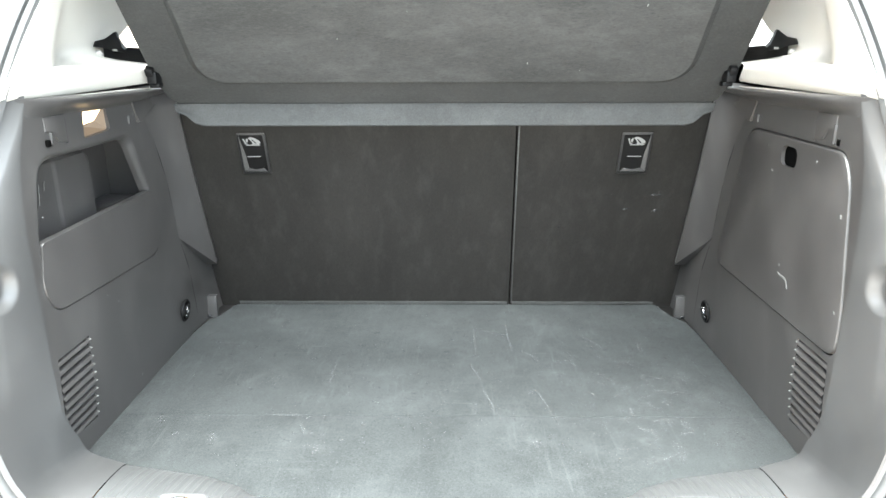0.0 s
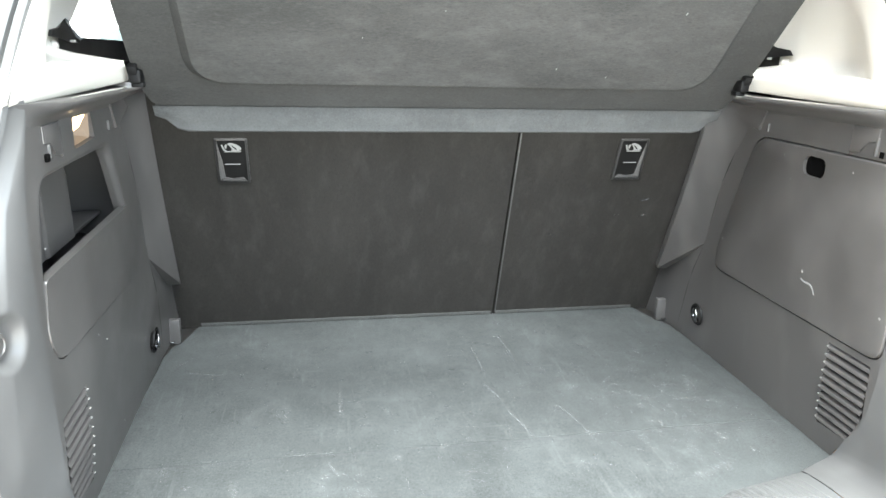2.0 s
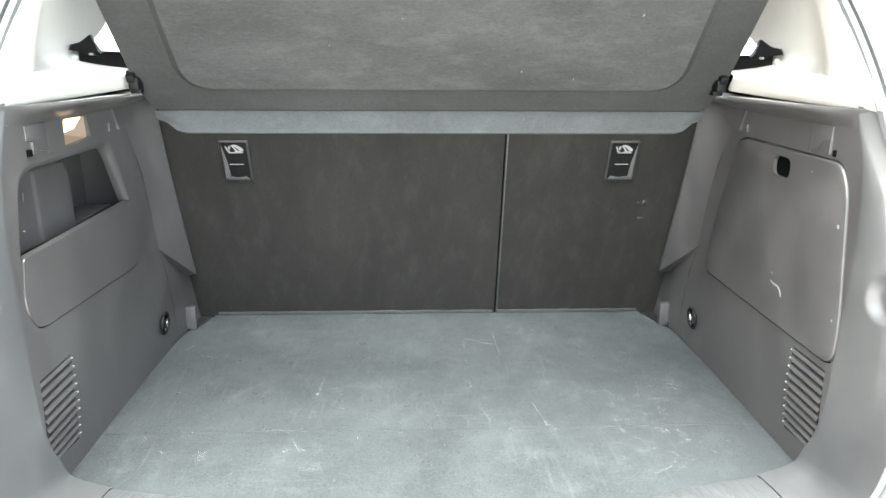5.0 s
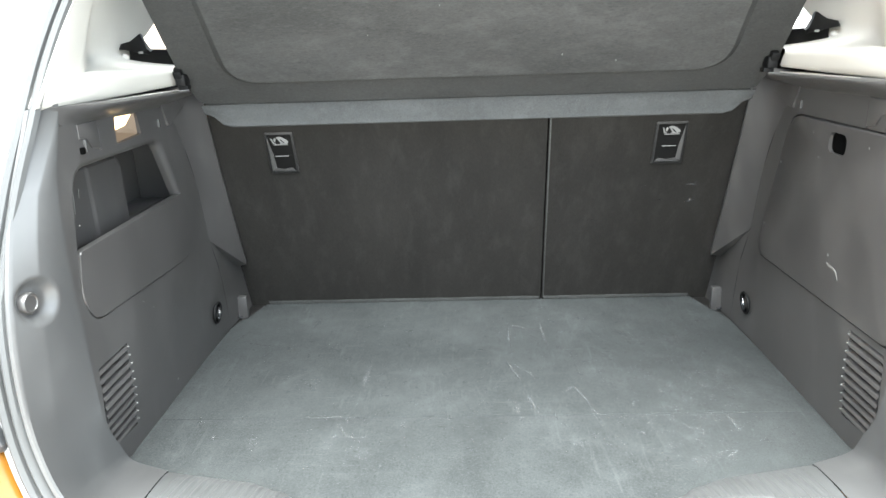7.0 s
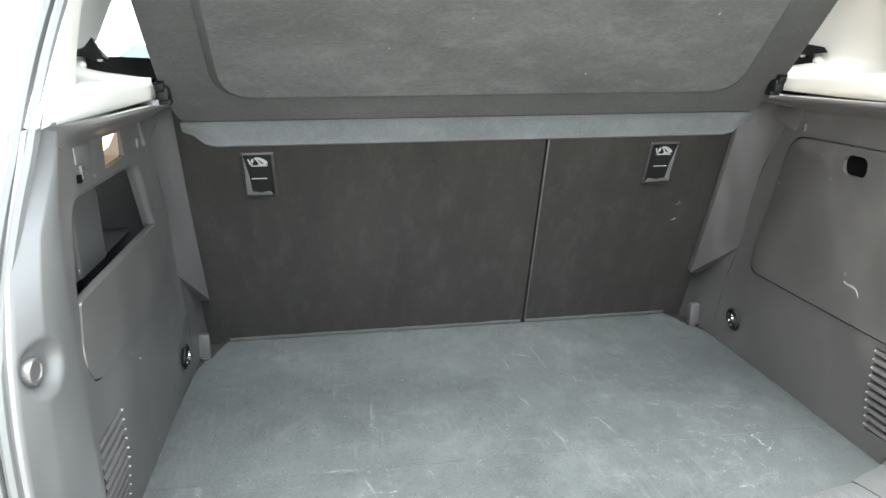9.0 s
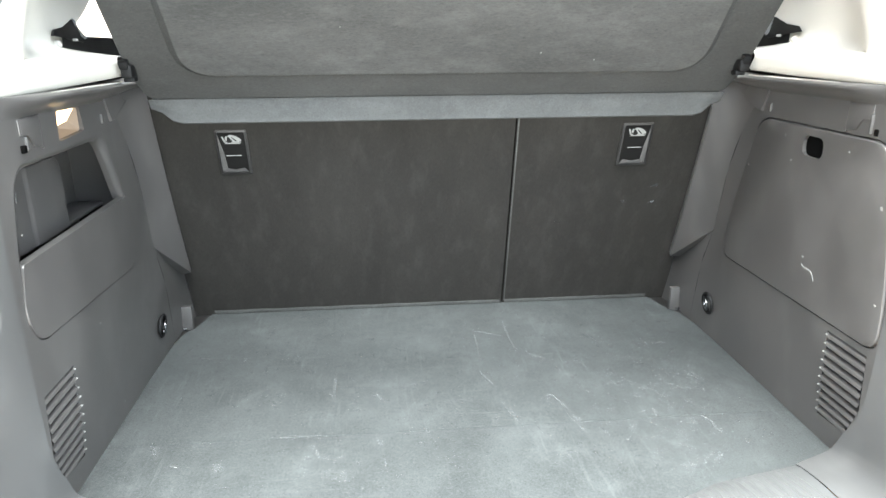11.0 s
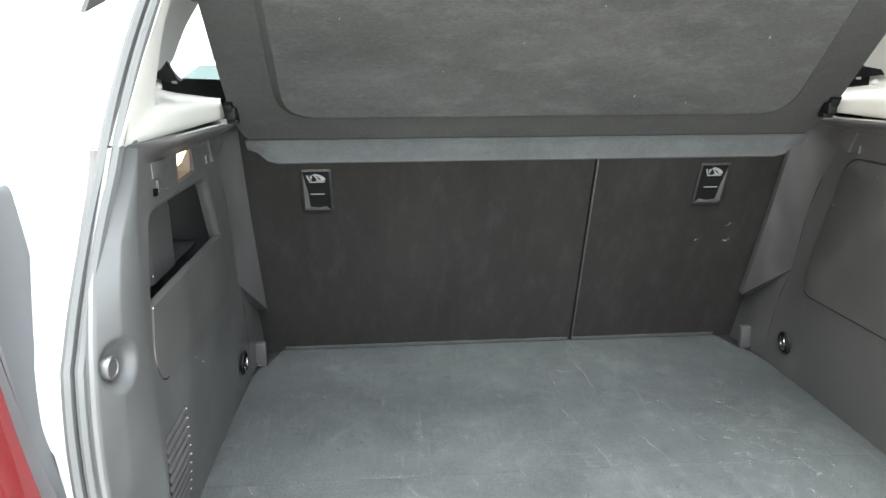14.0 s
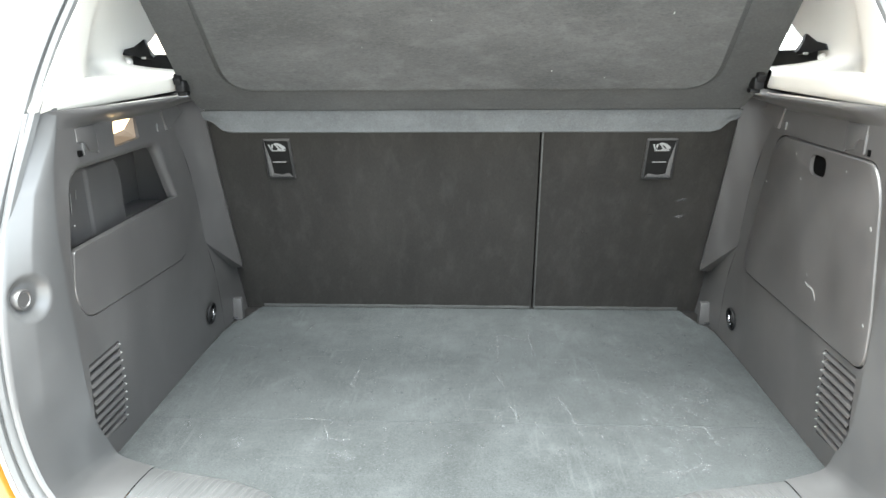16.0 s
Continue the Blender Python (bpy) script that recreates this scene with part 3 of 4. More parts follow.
def hatch_cover(trim, fn, cover, gap):
    button = rounded([(-0.475, 1.1265), (-0.428, 1.1265), (-0.428, 1.0965), (-0.475, 1.0965)], 0.017, 6)
    bm = bmesh.new()
    n = len(cover)
    cy = sum(p[0] for p in cover) / n
    cz = sum(p[1] for p in cover) / n
    shr = [(cy + (y - cy) * 0.985, cz + (z - cz) * 0.985) for y, z in cover]
    holed(bm, shr, [button], lambda y, z, d: fn(y, z, d - 0.003), 0.0055)
    grid(bm, [[fn(y, z, -0.003) for y, z in shr], [fn(y, z, -0.002) for y, z in [(cy + (y - cy) * 0.994, cz + (z - cz) * 0.994) for y, z in cover]], [fn(y, z, 0.001) for y, z in cover], [fn(y, z, 0.012) for y, z in cover]], True)
    bmesh.ops.remove_doubles(bm, verts=bm.verts, dist=1e-5)
    part("access_cover", bm, TRIM_B, trim, "removable dark grey side access cover")
    bm = bmesh.new()
    slab(bm, gap, fn, 0.016, 0.012)
    part("cover_backing", bm, TRIM, trim)
    # Black plate in place of the shade deep in the finger hole.
    bm = bmesh.new()
    slab(bm, button, fn, 0.0115, 0.0022)
    part("hole_shade", bm, VOID, trim, "black plate painted as the shade in the cover's finger hole")
    # worn pale marks on the cover
    scr = catmull([Vector((-0.470, 0.941, 0)), Vector((-0.476, 0.938, 0)), Vector((-0.489, 0.938, 0)), Vector((-0.497, 0.934, 0)), Vector((-0.502, 0.926, 0))], 14)
    wid = [0.0007 + 0.0011 * math.sin(i * 0.24) for i in range(14)]
    bm = bmesh.new()
    for i in range(13):
        p, q, a0, a1 = scr[i], scr[i + 1], wid[i], wid[i + 1]
        slab(bm, [(p.x, p.y - a0), (q.x, q.y - a1), (q.x, q.y + a1), (p.x, p.y + a0)], fn, -0.0028, -0.0036)
    part("scratch", bm, DUST, trim, "pale crooked scratch")
    for y, z, ln, w, ang in ((-0.469, 0.952, 0.005, 0.004, 0.2), (-0.606, 1.061, 0.007, 0.005, 0.8), (-0.253, 0.941, 0.004, 0.0035, 0.1), (-0.288, 1.055, 0.004, 0.003, 0.6),
                             (-0.405, 1.084, 0.004, 0.003, 0.5), (-0.381, 1.118, 0.005, 0.002, 1.2), (-0.529, 1.118, 0.004, 0.0025, 0.4), (-0.627, 0.940, 0.005, 0.004, 0.3)):
        bm = bmesh.new()
        ca, sa = math.cos(ang), math.sin(ang)
        pts = [(y + u * ln / 2 * ca - v * w / 2 * sa, z + u * ln / 2 * sa + v * w / 2 * ca) for u, v in ((-1, 0.1), (-0.4, 0.8), (0.5, 1), (1, 0), (0.3, -0.7), (-0.5, -0.9))]
        slab(bm, pts, fn, -0.0030, -0.0034)
        part("scuff", bm, DUST, trim, "pale scuff")


def pillar(s, P):
    """Cream pillar trim: one bezel face, a recess with a ledge, window strip and cap."""
    bm = bmesh.new()
    corner_o, corner_i = (0.514, -0.636, 1.2105), (0.510, -0.526, 1.2440)
    def line(pts, n):
        return catmull([P(y, z, x) for x, y, z in pts], n)
    def skin(A, B, us, bow):
        rows = [[p.lerp(q, u) + bow * (math.sin(math.pi * u) * (1 - math.exp(-i / 1.6))) for i, (p, q) in enumerate(zip(A, B))] for u in us]
        grid(bm, rows)
    # face of the pillar and of the lip below the recess
    E = line((corner_o, (0.507, -0.598, 1.262), (0.500, -0.555, 1.315), (0.487, -0.475, 1.400), (0.472, -0.36, 1.490), (0.455, -0.16, 1.560)), 72)
    C = line((corner_i, (0.5095, -0.511, 1.271), (0.503, -0.480, 1.334), (0.499, -0.420, 1.389), (0.490, -0.29, 1.475), (0.47, -0.07, 1.550)), 72)
    L = line((corner_o, (0.511, -0.55, 1.2085), (0.505, -0.42, 1.2085), (0.496, -0.33, 1.2102), (0.488, -0.284, 1.2115)), 20)
    H = line((corner_i, (0.5045, -0.46, 1.2425), (0.4975, -0.39, 1.2405), (0.491, -0.335, 1.239), (0.488, -0.303, 1.238)), 20)
    skin(E, C, (0, 0.2, 0.4, 0.6, 1), Vector((-s * 0.0015, 0, 0)))
    skin(L, H, (0, 0.2, 0.4, 0.6, 1), Vector((-s * 0.001, 0, 0)))
    grid(bm, [[p + Vector((s * 0.03, 0.012, 0)) for p in E], E])
    grid(bm, [L, [p + Vector((s * 0.003, 0.001, -0.003)) for p in L], [p + Vector((s * 0.03, 0, -0.004)) for p in L]])
    # recess: slanted wall up to the window, ledge back to the black strip
    W = line(((0.606, -0.192, 1.249), (0.613, -0.120, 1.277), (0.620, -0.048, 1.304), (0.621, 0.050, 1.358), (0.612, 0.16, 1.420), (0.60, 0.30, 1.500)), 72)
    S = line(((0.606, -0.192, 1.249), (0.610, -0.10, 1.2400), (0.613, 0.02, 1.230), (0.614, 0.12, 1.221), (0.614, 0.25, 1.210)), 20)
    us = (0.0, 0.09, 0.18, 0.3, 0.45, 0.6, 0.75, 0.88, 1.0)
    skin(C, W, us, Vector((s * 0.034, 0.0, 0)))
    skin(H, S, us, Vector((0, 0, 0.001)))
    grid(bm, [W, [p + Vector((s * 0.03, 0, 0)) for p in W]])
    # front end of the lip, turning outward behind the shelf
    grid(bm, [[L[-1].lerp(H[-1], k / 6) for k in range(7)], [P(-0.262, 1.2115, 0.500).lerp(P(-0.285, 1.238, 0.500), k / 6) for k in range(7)], [P(-0.15, 1.200, 0.60).lerp(P(-0.15, 1.230, 0.60), k / 6) for k in range(7)]])
    bmesh.ops.remove_doubles(bm, verts=bm.verts, dist=1e-4)
    bmesh.ops.recalc_face_normals(bm, faces=bm.faces)
    def on(v, line):
        return min((v.co - p).length for p in line) < 2e-4
    sharp = [e for e in bm.edges if len(e.link_faces) == 2 and any(on(e.verts[0], q) and on(e.verts[1], q) for q in (C, H))]
    bmesh.ops.bevel(bm, geom=sharp, offset=0.013, segments=6, affect="EDGES", profile=0.5, clamp_overlap=True)
    trim = part("pillar_trim", bm, CREAM, car, "cream plastic rear pillar trim", angle=70)
    # black window sill strip and corner cap
    bm = bmesh.new()
    ys = [-0.192 + 0.08 * k for k in range(11)]
    low = [1.249 - 0.088 * (y + 0.192) for y in ys]
    top = [1.2645 - 0.036 * (y + 0.11) for y in ys]
    grid(bm, [[P(y, b - 0.004, 0.604), P(y, t - 0.002, 0.604), P(y, t, 0.606), P(y, t, 0.66), P(y, b - 0.004, 0.66)] for y, b, t in zip(ys, low, top)], True)
    part("window_strip", bm, BLACK, trim, "black strip along the window")
    cap = [(0.6115, -0.205, 1.2658), (0.6142, -0.190, 1.2751), (0.6213, -0.140, 1.2788), (0.6300, -0.082, 1.2915), (0.6326, -0.075, 1.2930), (0.6309, -0.070, 1.2893),
           (0.6231, -0.080, 1.2770), (0.6097, -0.095, 1.2649), (0.6017, -0.100, 1.2612), (0.6040, -0.110, 1.2539), (0.6137, -0.140, 1.2586), (0.6151, -0.155, 1.2627)]
    bm = bmesh.new()
    shell(bm, [P(-1.4 + (y + 1.4) * 0.972, 1.29 + (z - 1.29) * 0.972, 0.08 + (x - 0.08) * 0.972) for x, y, z in cap], Vector((s * 0.012, 0.02, 0)), 0.0012)
    part("window_cap", bm, BLACK, trim, "black corner cap of the window")
    fin = [(0.6296, -0.078, 1.2932), (0.6252, -0.078, 1.2894), (0.6184, -0.085, 1.2771), (0.6058, -0.100, 1.2669), (0.5980, -0.105, 1.2623), (0.6005, -0.110, 1.2592), (0.6109, -0.100, 1.2645), (0.6234, -0.085, 1.2764)]
    bm = bmesh.new()
    shell(bm, [P(-1.404 + (y + 1.4) * 0.972, 1.29 + (z - 1.29) * 0.972, 0.079 + (x - 0.08) * 0.972) for x, y, z in fin], Vector((s * 0.004, 0.008, 0)), 0.0006)
    part("cap_fin", bm, EDGE_GREY, trim, "pale grey edge of the window cap")
    bm = bmesh.new()
    box(bm, (-0.004, -0.002, -0.002), (0.004, 0.002, 0.002), 0.001, Matrix.Translation((s * 0.5835, -0.192, 1.2597)))
    part("cap_clip", bm, PALE, trim, "small pale clip below the window cap")
    bm = bmesh.new()
    bmesh.ops.create_uvsphere(bm, u_segments=16, v_segments=10, radius=1.0)
    for v in bm.verts:
        v.co = Vector((s * 0.608 + v.co.x * 0.009, -0.208 + v.co.y * 0.012, 1.2530 + v.co.z * 0.0075))
    part("trim_boss", bm, CREAM, trim, "rounded cream boss at the window's corner")
    bm = bmesh.new()
    tube(bm, [p + Vector((s * 0.022, 0.012, 0)) for p in W[9:]], 0.0035, 6)
    part("window_seal", bm, BLACK, trim, "black seal along the window edge")
    # quarter window
    bm = bmesh.new()
    pane = [(-0.16, 1.24), (0.62, 1.24), (0.62, 1.56), (0.30, 1.56), (0.06, 1.40)]
    slab(bm, pane, lambda y, z, d: Vector((s * (0.645 + d), y, z)), 0.0, 0.004)
    g = part("quarter_window", bm, GLASS, car, "clear rear quarter window glass")
    g.visible_shadow = False
    # hinge clip of the shelf
    hx = 0.465 if s > 0 else -0.473
    bm = bmesh.new()
    box(bm, (-0.008, -0.012, -0.011), (0.008, 0.012, 0.008), 0.003, Matrix.Translation((hx, -0.300, 1.219)))
    box(bm, (-0.007, -0.006, -0.003), (0.006, 0.006, 0.010), 0.002, Matrix.Translation((hx + s * 0.002, -0.308, 1.224)) @ pose(0, 0, 0, 25, 0, 0))
    box(bm, (-0.009, -0.012, -0.004), (0.007, 0.004, 0.003), 0.0015, Matrix.Translation((hx - s * 0.002, -0.294, 1.206)))
    part("shelf_hinge", bm, BLACK, trim, "black hinge clip of the parcel shelf")


def wheel(x, y):
    bm = bmesh.new()
    prof = [(0.200, -0.09), (0.235, -0.105), (0.300, -0.105), (0.322, -0.085), (0.325, 0.0), (0.322, 0.085), (0.300, 0.105), (0.235, 0.105), (0.200, 0.09)]
    n = 36
    grid(bm, [[Vector((x + b, y + a * math.cos(2 * math.pi * i / n), 0.325 + a * math.sin(2 * math.pi * i / n))) for i in range(n)] for a, b in prof], True)
    t = part("wheel", bm, RUBBER_DARK, car, "black tyre on an alloy rim")
    bm = bmesh.new()
    for b in (-0.07, 0.07):
        bm.faces.new([bm.verts.new((x + b, y + 0.205 * math.cos(2 * math.pi * i / n), 0.325 + 0.205 * math.sin(2 * math.pi * i / n))) for i in range(n)])
    part("rim", bm, CHROME, t, "alloy rim")


for wx in (-0.74, 0.74):
    for wy in (0.10, 2.65):
        wheel(wx, wy)
for s in (-1, 1):
    side(s)

# sill trim between the two sides
def sill_front(x):
    """Where the mat meets the sill, along the width."""
    a = abs(x)
    pts = [(0.0, -0.716), (0.12, -0.715), (0.19, -0.705), (0.24, -0.686), (0.28, -0.662), (0.32, -0.644), (0.37, -0.634), (0.446, -0.618)]
    for (x0, y0), (x1, y1) in zip(pts, pts[1:]):
        if a <= x1:
            u = (a - x0) / (x1 - x0)
            return y0 + (y1 - y0) * (u * u * (3 - 2 * u) if x1 < 0.3 else u)
    return pts[-1][1]


bm = bmesh.new()
xs = [-1 + 2 * i / 120 for i in range(121)]
rows = []
for k in range(11):
    u = k / 10
    row = []
    for q in xs:
        x = q * (0.4452 - 0.014 * u)
        y0 = sill_front(x)
        y1 = -0.768 - 0.030 * (1 - (x / 0.4455) ** 2)
        y = y0 + (y1 - y0) * u
        z = 0.7015 + (0.0245 + 0.004 * (1 - abs(x) / 0.45)) * math.sin(u * math.pi / 2) ** 0.9 + (0.002 if k else 0)
        row.append(Vector((x, y, z)))
    rows.append(row)
tail = [p + Vector((0, -0.03, -0.004)) for p in rows[-1]]
grid(bm, rows + [tail, [p + Vector((0, -0.02, -0.05)) for p in tail]])
sill = part("sill_trim", bm, SILL, car, "ribbed grey plastic loading sill trim")


def sill_z(x, y):
    y0 = sill_front(x)
    y1 = -0.768 - 0.030 * (1 - (x / 0.4455) ** 2)
    u = min(max((y - y0) / (y1 - y0), 0), 1)
    return 0.7015 + (0.0245 + 0.004 * (1 - abs(x) / 0.45)) * math.sin(u * math.pi / 2) ** 0.9 + 0.002


for s in (-1, 1):
    for i in range(13):
        x = s * (0.262 + i * 0.0132)
        y0 = sill_front(x) - 0.006
        y1 = -0.716 if abs(abs(x) - 0.320) < 0.038 else -0.762 - 0.020 * (1 - (x / 0.4455) ** 2)
        bm = bmesh.new()
        n = 12
        rows = []
        for j in range(n + 1):
            y = y0 + (y1 - y0) * j / n
            h = 0.0021 * min(1, j / 1.5, (n - j) / 3)
            rows.append([Vector((x + 0.0045 * c, y, sill_z(x + 0.0045 * c, y) - 0.0003 + h * (0.5 + 0.5 * math.cos(math.pi * c)))) for c in (-1, -0.6, -0.3, 0, 0.3, 0.6, 1)])
        grid(bm, rows)
        part("rib", bm, SILL, sill)
    # lashing ring in its recess
    cx, cyy = s * 0.320, -0.748
    cz = sill_z(cx, cyy) + 0.0015
    bm = bmesh.new()
    rows = []
    for k, zz in ((1.0, -0.001), (0.97, 0.0012), (0.91, 0.0016), (0.85, -0.0012), (0.78, -0.0028), (0.70, -0.0034)):
        rows.append([Vector((cx + k * u, cyy + k * v, cz + zz)) for u, v in rounded([(-0.035, -0.026), (0.035, -0.026), (0.035, 0.030), (-0.035, 0.030)], 0.014)])
    vr = grid(bm, rows, True)
    bm.faces.new(vr[-1])
    part("ring_recess", bm, SILL, sill, "moulded recess of the lashing ring")
    bm = bmesh.new()
    tube(bm, [Vector((cx + 0.0215 * math.cos(a), cyy + 0.0150 * math.sin(a) - 0.002, cz + 0.004 + 0.002 * math.sin(a))) for a in [2 * math.pi * j / 28 for j in range(28)]], 0.0027, 8, True)
    part("lashing_ring", bm, CHROME, sill, "chromed lashing ring")
    bm = bmesh.new()
    slab(bm, ellipse(cx, cyy - 0.002, 0.0255, 0.0185), lambda x, y, d: Vector((x, y, cz + d)), -0.006, -0.0030)
    part("ring_well", bm, BEZEL, sill, "dark floor of the ring recess")
    bm = bmesh.new()
    hx = cx - s * 0.0185
    box(bm, (hx - 0.0055, cyy - 0.013, cz - 0.001), (hx + 0.0055, cyy + 0.010, cz + 0.0075), 0.003)
    part("ring_hinge", bm, BLACK, sill, "black hinge of the lashing ring")
    bm = bmesh.new()
    box(bm, (cx - 0.012, cyy - 0.007, cz - 0.003), (cx + 0.012, cyy + 0.004, cz + 0.003), 0.002)
    part("ring_plate", bm, CHROME, sill)

for s in (-1, 1):
    bm = bmesh.new()
    edge = [Vector((s * (0.4450 - 0.014 * k / 10), -0.618 - 0.151 * k / 10, sill_z(0.443, -0.618 - 0.150 * k / 10) - 0.002)) for k in range(11)]
    grid(bm, [[p + Vector((-s * 0.004, 0, -0.004)) for p in edge], [p + Vector((s * 0.0008, 0, 0)) for p in edge], [p + Vector((s * 0.003, 0, -0.004)) for p in edge]])
    part("sill_joint", bm, BLACK, sill, "dark joint beside the sill trim")
# latch recess in the middle of the sill: a raised bright lip
bm = bmesh.new()
lip = [(-0.060, -0.785), (-0.055, -0.765), (-0.042, -0.744), (-0.031, -0.751), (-0.005, -0.753), (0.021, -0.751), (0.032, -0.744), (0.044, -0.765), (0.050, -0.785)]
path = catmull([Vector((x, y, sill_z(x, y) + 0.001)) for x, y in lip], 40)
tube(bm, path, 0.0024, 8)
part("latch_lip", bm, SILL, sill, "raised lip round the latch recess")

# seals and body flange round the opening
def loop_path(pts, n):
    half = [Vector(p) for p in pts]
    return catmull([Vector((-p.x, p.y, p.z)) for p in half] + [Vector((0, -0.80, 0.722))] + half[::-1], n)


RIM = loop_path(TOPEDGE + EDGE, 220)
for _ in range(6):
    RIM = RIM[:4] + [sum(RIM[i - 4:i + 5], Vector()) / 9 if RIM[i].z > 1.02 else RIM[i] for i in range(4, 216)] + RIM[216:]


def outward(p, t):
    n = t.cross(Vector((0, -0.94, 0.34))).normalized()
    if p.z > 0.76 or abs(p.x) > 0.4:
        flip = n.x * p.x < 0 if abs(n.x) > 0.3 else n.z > 0
    else:
        flip = n.z > 0
    return -n if flip else n


def rearward(p, t):
    return Vector((0, -0.94, 0.0 + 0.34 * min(max((p.z - 1.0) / 0.2, 0), 1))).normalized()


OPEN = []
for i, p in enumerate(RIM):
    k = min(max((p.z - 1.02) / 0.16, 0), 1)
    OPEN.append(p - outward(p, (RIM[min(i + 1, 219)] - RIM[max(i - 1, 0)]).normalized()) * (0.013 * k - 0.004 * (1 - k)))

bm = bmesh.new()
sweep(bm, OPEN, [(0.014, 0.004), (0.016, 0.0105), (0.020, 0.0135), (0.0240, 0.0105), (0.0255, 0.001), (0.0265, 0.001), (0.028, 0.0115), (0.0325, 0.015), (0.037, 0.0115), (0.0395, 0.004), (0.039, -0.02)], outward, rearward)
part("opening_seal", bm, RUBBER, car, "grey rubber seal round the boot opening")


def flange_width(p):
    return 0.051 + 0.032 * min(max((p.z - 0.92) / 0.06, 0), 1) + 0.11 * min(max((p.z - 1.05) / 0.2, 0), 1)


def spread(bm, profile):
    rows = []
    for i, p in enumerate(OPEN):
        t = (OPEN[min(i + 1, len(OPEN) - 1)] - OPEN[max(i - 1, 0)]).normalized()
        n, r, w = outward(p, t), rearward(p, t), flange_width(p)
        rows.append([p + n * (0.038 + (w - 0.038) * a if a <= 1 else w + (a - 1)) + r * b for a, b in profile])
    grid(bm, rows)


bm = bmesh.new()
spread(bm, [(0.0, -0.006), (0.3, 0.002), (0.7, 0.004), (1.0, 0.002)])
part("opening_flange", bm, FLANGE, car, "pale sealed flange of the boot opening")
bm = bmesh.new()
spread(bm, [(1.0005, 0.000), (1.003, -0.005), (1.006, 0.002), (1.018, 0.014), (1.036, 0.018), (1.055, 0.006), (1.070, -0.04), (1.08, -0.12), (1.085, -0.4)])
part("body_opening", bm, PAINT, car, "glossy amber yellow body round the opening")
for s in (-1, 1):
    bm = bmesh.new()
    slab(bm, rounded([(-0.85, 0.40), (-0.64, 1.23), (0.60, 1.21), (2.02, 1.08), (3.05, 0.86), (3.20, 0.72), (3.22, 0.40)], [0.05, 0.05, 0.05, 0.1, 0.1, 0.1, 0.08]), lambda y, z, d: Vector((s * (0.70 + d), y, z)), -0.02, 0.02, 0.01)
    part("quarter_panel", bm, PAINT, car, "amber yellow rear quarter panel")
    bm = bmesh.new()
    box(bm, (min(s * 0.66, s * 0.672), -0.62, 0.40), (max(s * 0.66, s * 0.672), 2.0, 1.235), 0.003)
    part("inner_side_panel", bm, BLACK, car, "dark inner side of the body")
    # tail lamp
    bm = bmesh.new()
    slab(bm, rounded([(0.612, 1.110), (0.70, 1.080), (0.71, 0.83), (0.572, 0.835), (0.592, 0.95)], 0.02), lambda x, z, d: Vector((s * x, -0.76 - d, z)), 0.0, 0.075, 0.018, 4)
    tl = part("tail_lamp", bm, LENS_RED, car, "red tail lamp with an amber band")
    bm = bmesh.new()
    slab(bm, rounded([(0.636, 1.070), (0.69, 1.05), (0.695, 0.85), (0.598, 0.855), (0.614, 0.95)], 0.01), lambda x, z, d: Vector((s * x, -0.76 - d, z)), 0.07, 0.0775, 0.002)
    part("amber_band", bm, LENS_AMBER, tl, "amber indicator lens")
    bm = bmesh.new()
    slab(bm, rounded([(0.606, 1.185), (0.70, 1.15), (0.70, 0.83), (0.552, 0.83), (0.582, 0.95)], 0.015), lambda x, z, d: Vector((s * x, -0.72 - d, z)), -0.04, 0.045, 0.012, 3)
    part("lamp_housing", bm, HOUSING, tl, "dark grey plastic side of the lamp housing")
    # dark gutter trim beside the opening
    bm = bmesh.new()
    slab(bm, [(-0.466, 1.350), (-0.397, 1.368), (-0.350, 1.398), (-0.27, 1.450), (-0.30, 1.462), (-0.38, 1.425), (-0.430, 1.380)], lambda y, z, d: Vector((s * (0.550 + d), -1.363 + (y + 1.363) * 0.854, 1.296 + (z - 1.296) * 0.854)), -0.003, 0.003, 0.0015)
    part("gutter_trim", bm, RUBBER_DARK, car, "black plastic gutter trim")
# bumper below the sill
bm = bmesh.new()
rows = []
for k, (y, z) in enumerate(((-0.80, 0.68), (-0.86, 0.70), (-0.93, 0.69), (-0.98, 0.64), (-0.99, 0.55), (-0.97, 0.42), (-0.90, 0.35))):
    rows.append([Vector((x, y + 0.16 * (abs(x) / 0.8) ** 3, z)) for x in [-0.8 + 1.6 * i / 24 for i in range(25)]])
grid(bm, rows)
part("bumper", bm, PAINT, car, "amber yellow rear bumper")
# roof, headliner and the cabin's far end
bm = bmesh.new()
rows = []
for y, z in ((-0.20, 1.60), (0.1, 1.645), (0.6, 1.67), (1.0, 1.66), (1.25, 1.63)):
    rows.append([Vector((x, y, z - 0.10 * (abs(x) / 0.7) ** 4)) for x in [-0.70 + 1.4 * i / 16 for i in range(17)]])
grid(bm, rows)
part("roof", bm, PAINT, car, "amber yellow roof")
bm = bmesh.new()
rows = []
for y, z in ((-0.18, 1.575), (0.1, 1.61), (0.6, 1.63), (1.0, 1.625), (1.25, 1.60)):
    rows.append([Vector((x, y, z - 0.10 * (abs(x) / 0.7) ** 4)) for x in [-0.69 + 1.38 * i / 16 for i in range(17)]])
grid(bm, rows)
part("headliner", bm, LINER, car, "pale headliner of the cabin")
bm = bmesh.new()
box(bm, (-0.66, 2.0, 0.37), (0.66, 2.04, 1.04), 0.01)
part("cabin_front", bm, TRIM, car)
bm = bmesh.new()
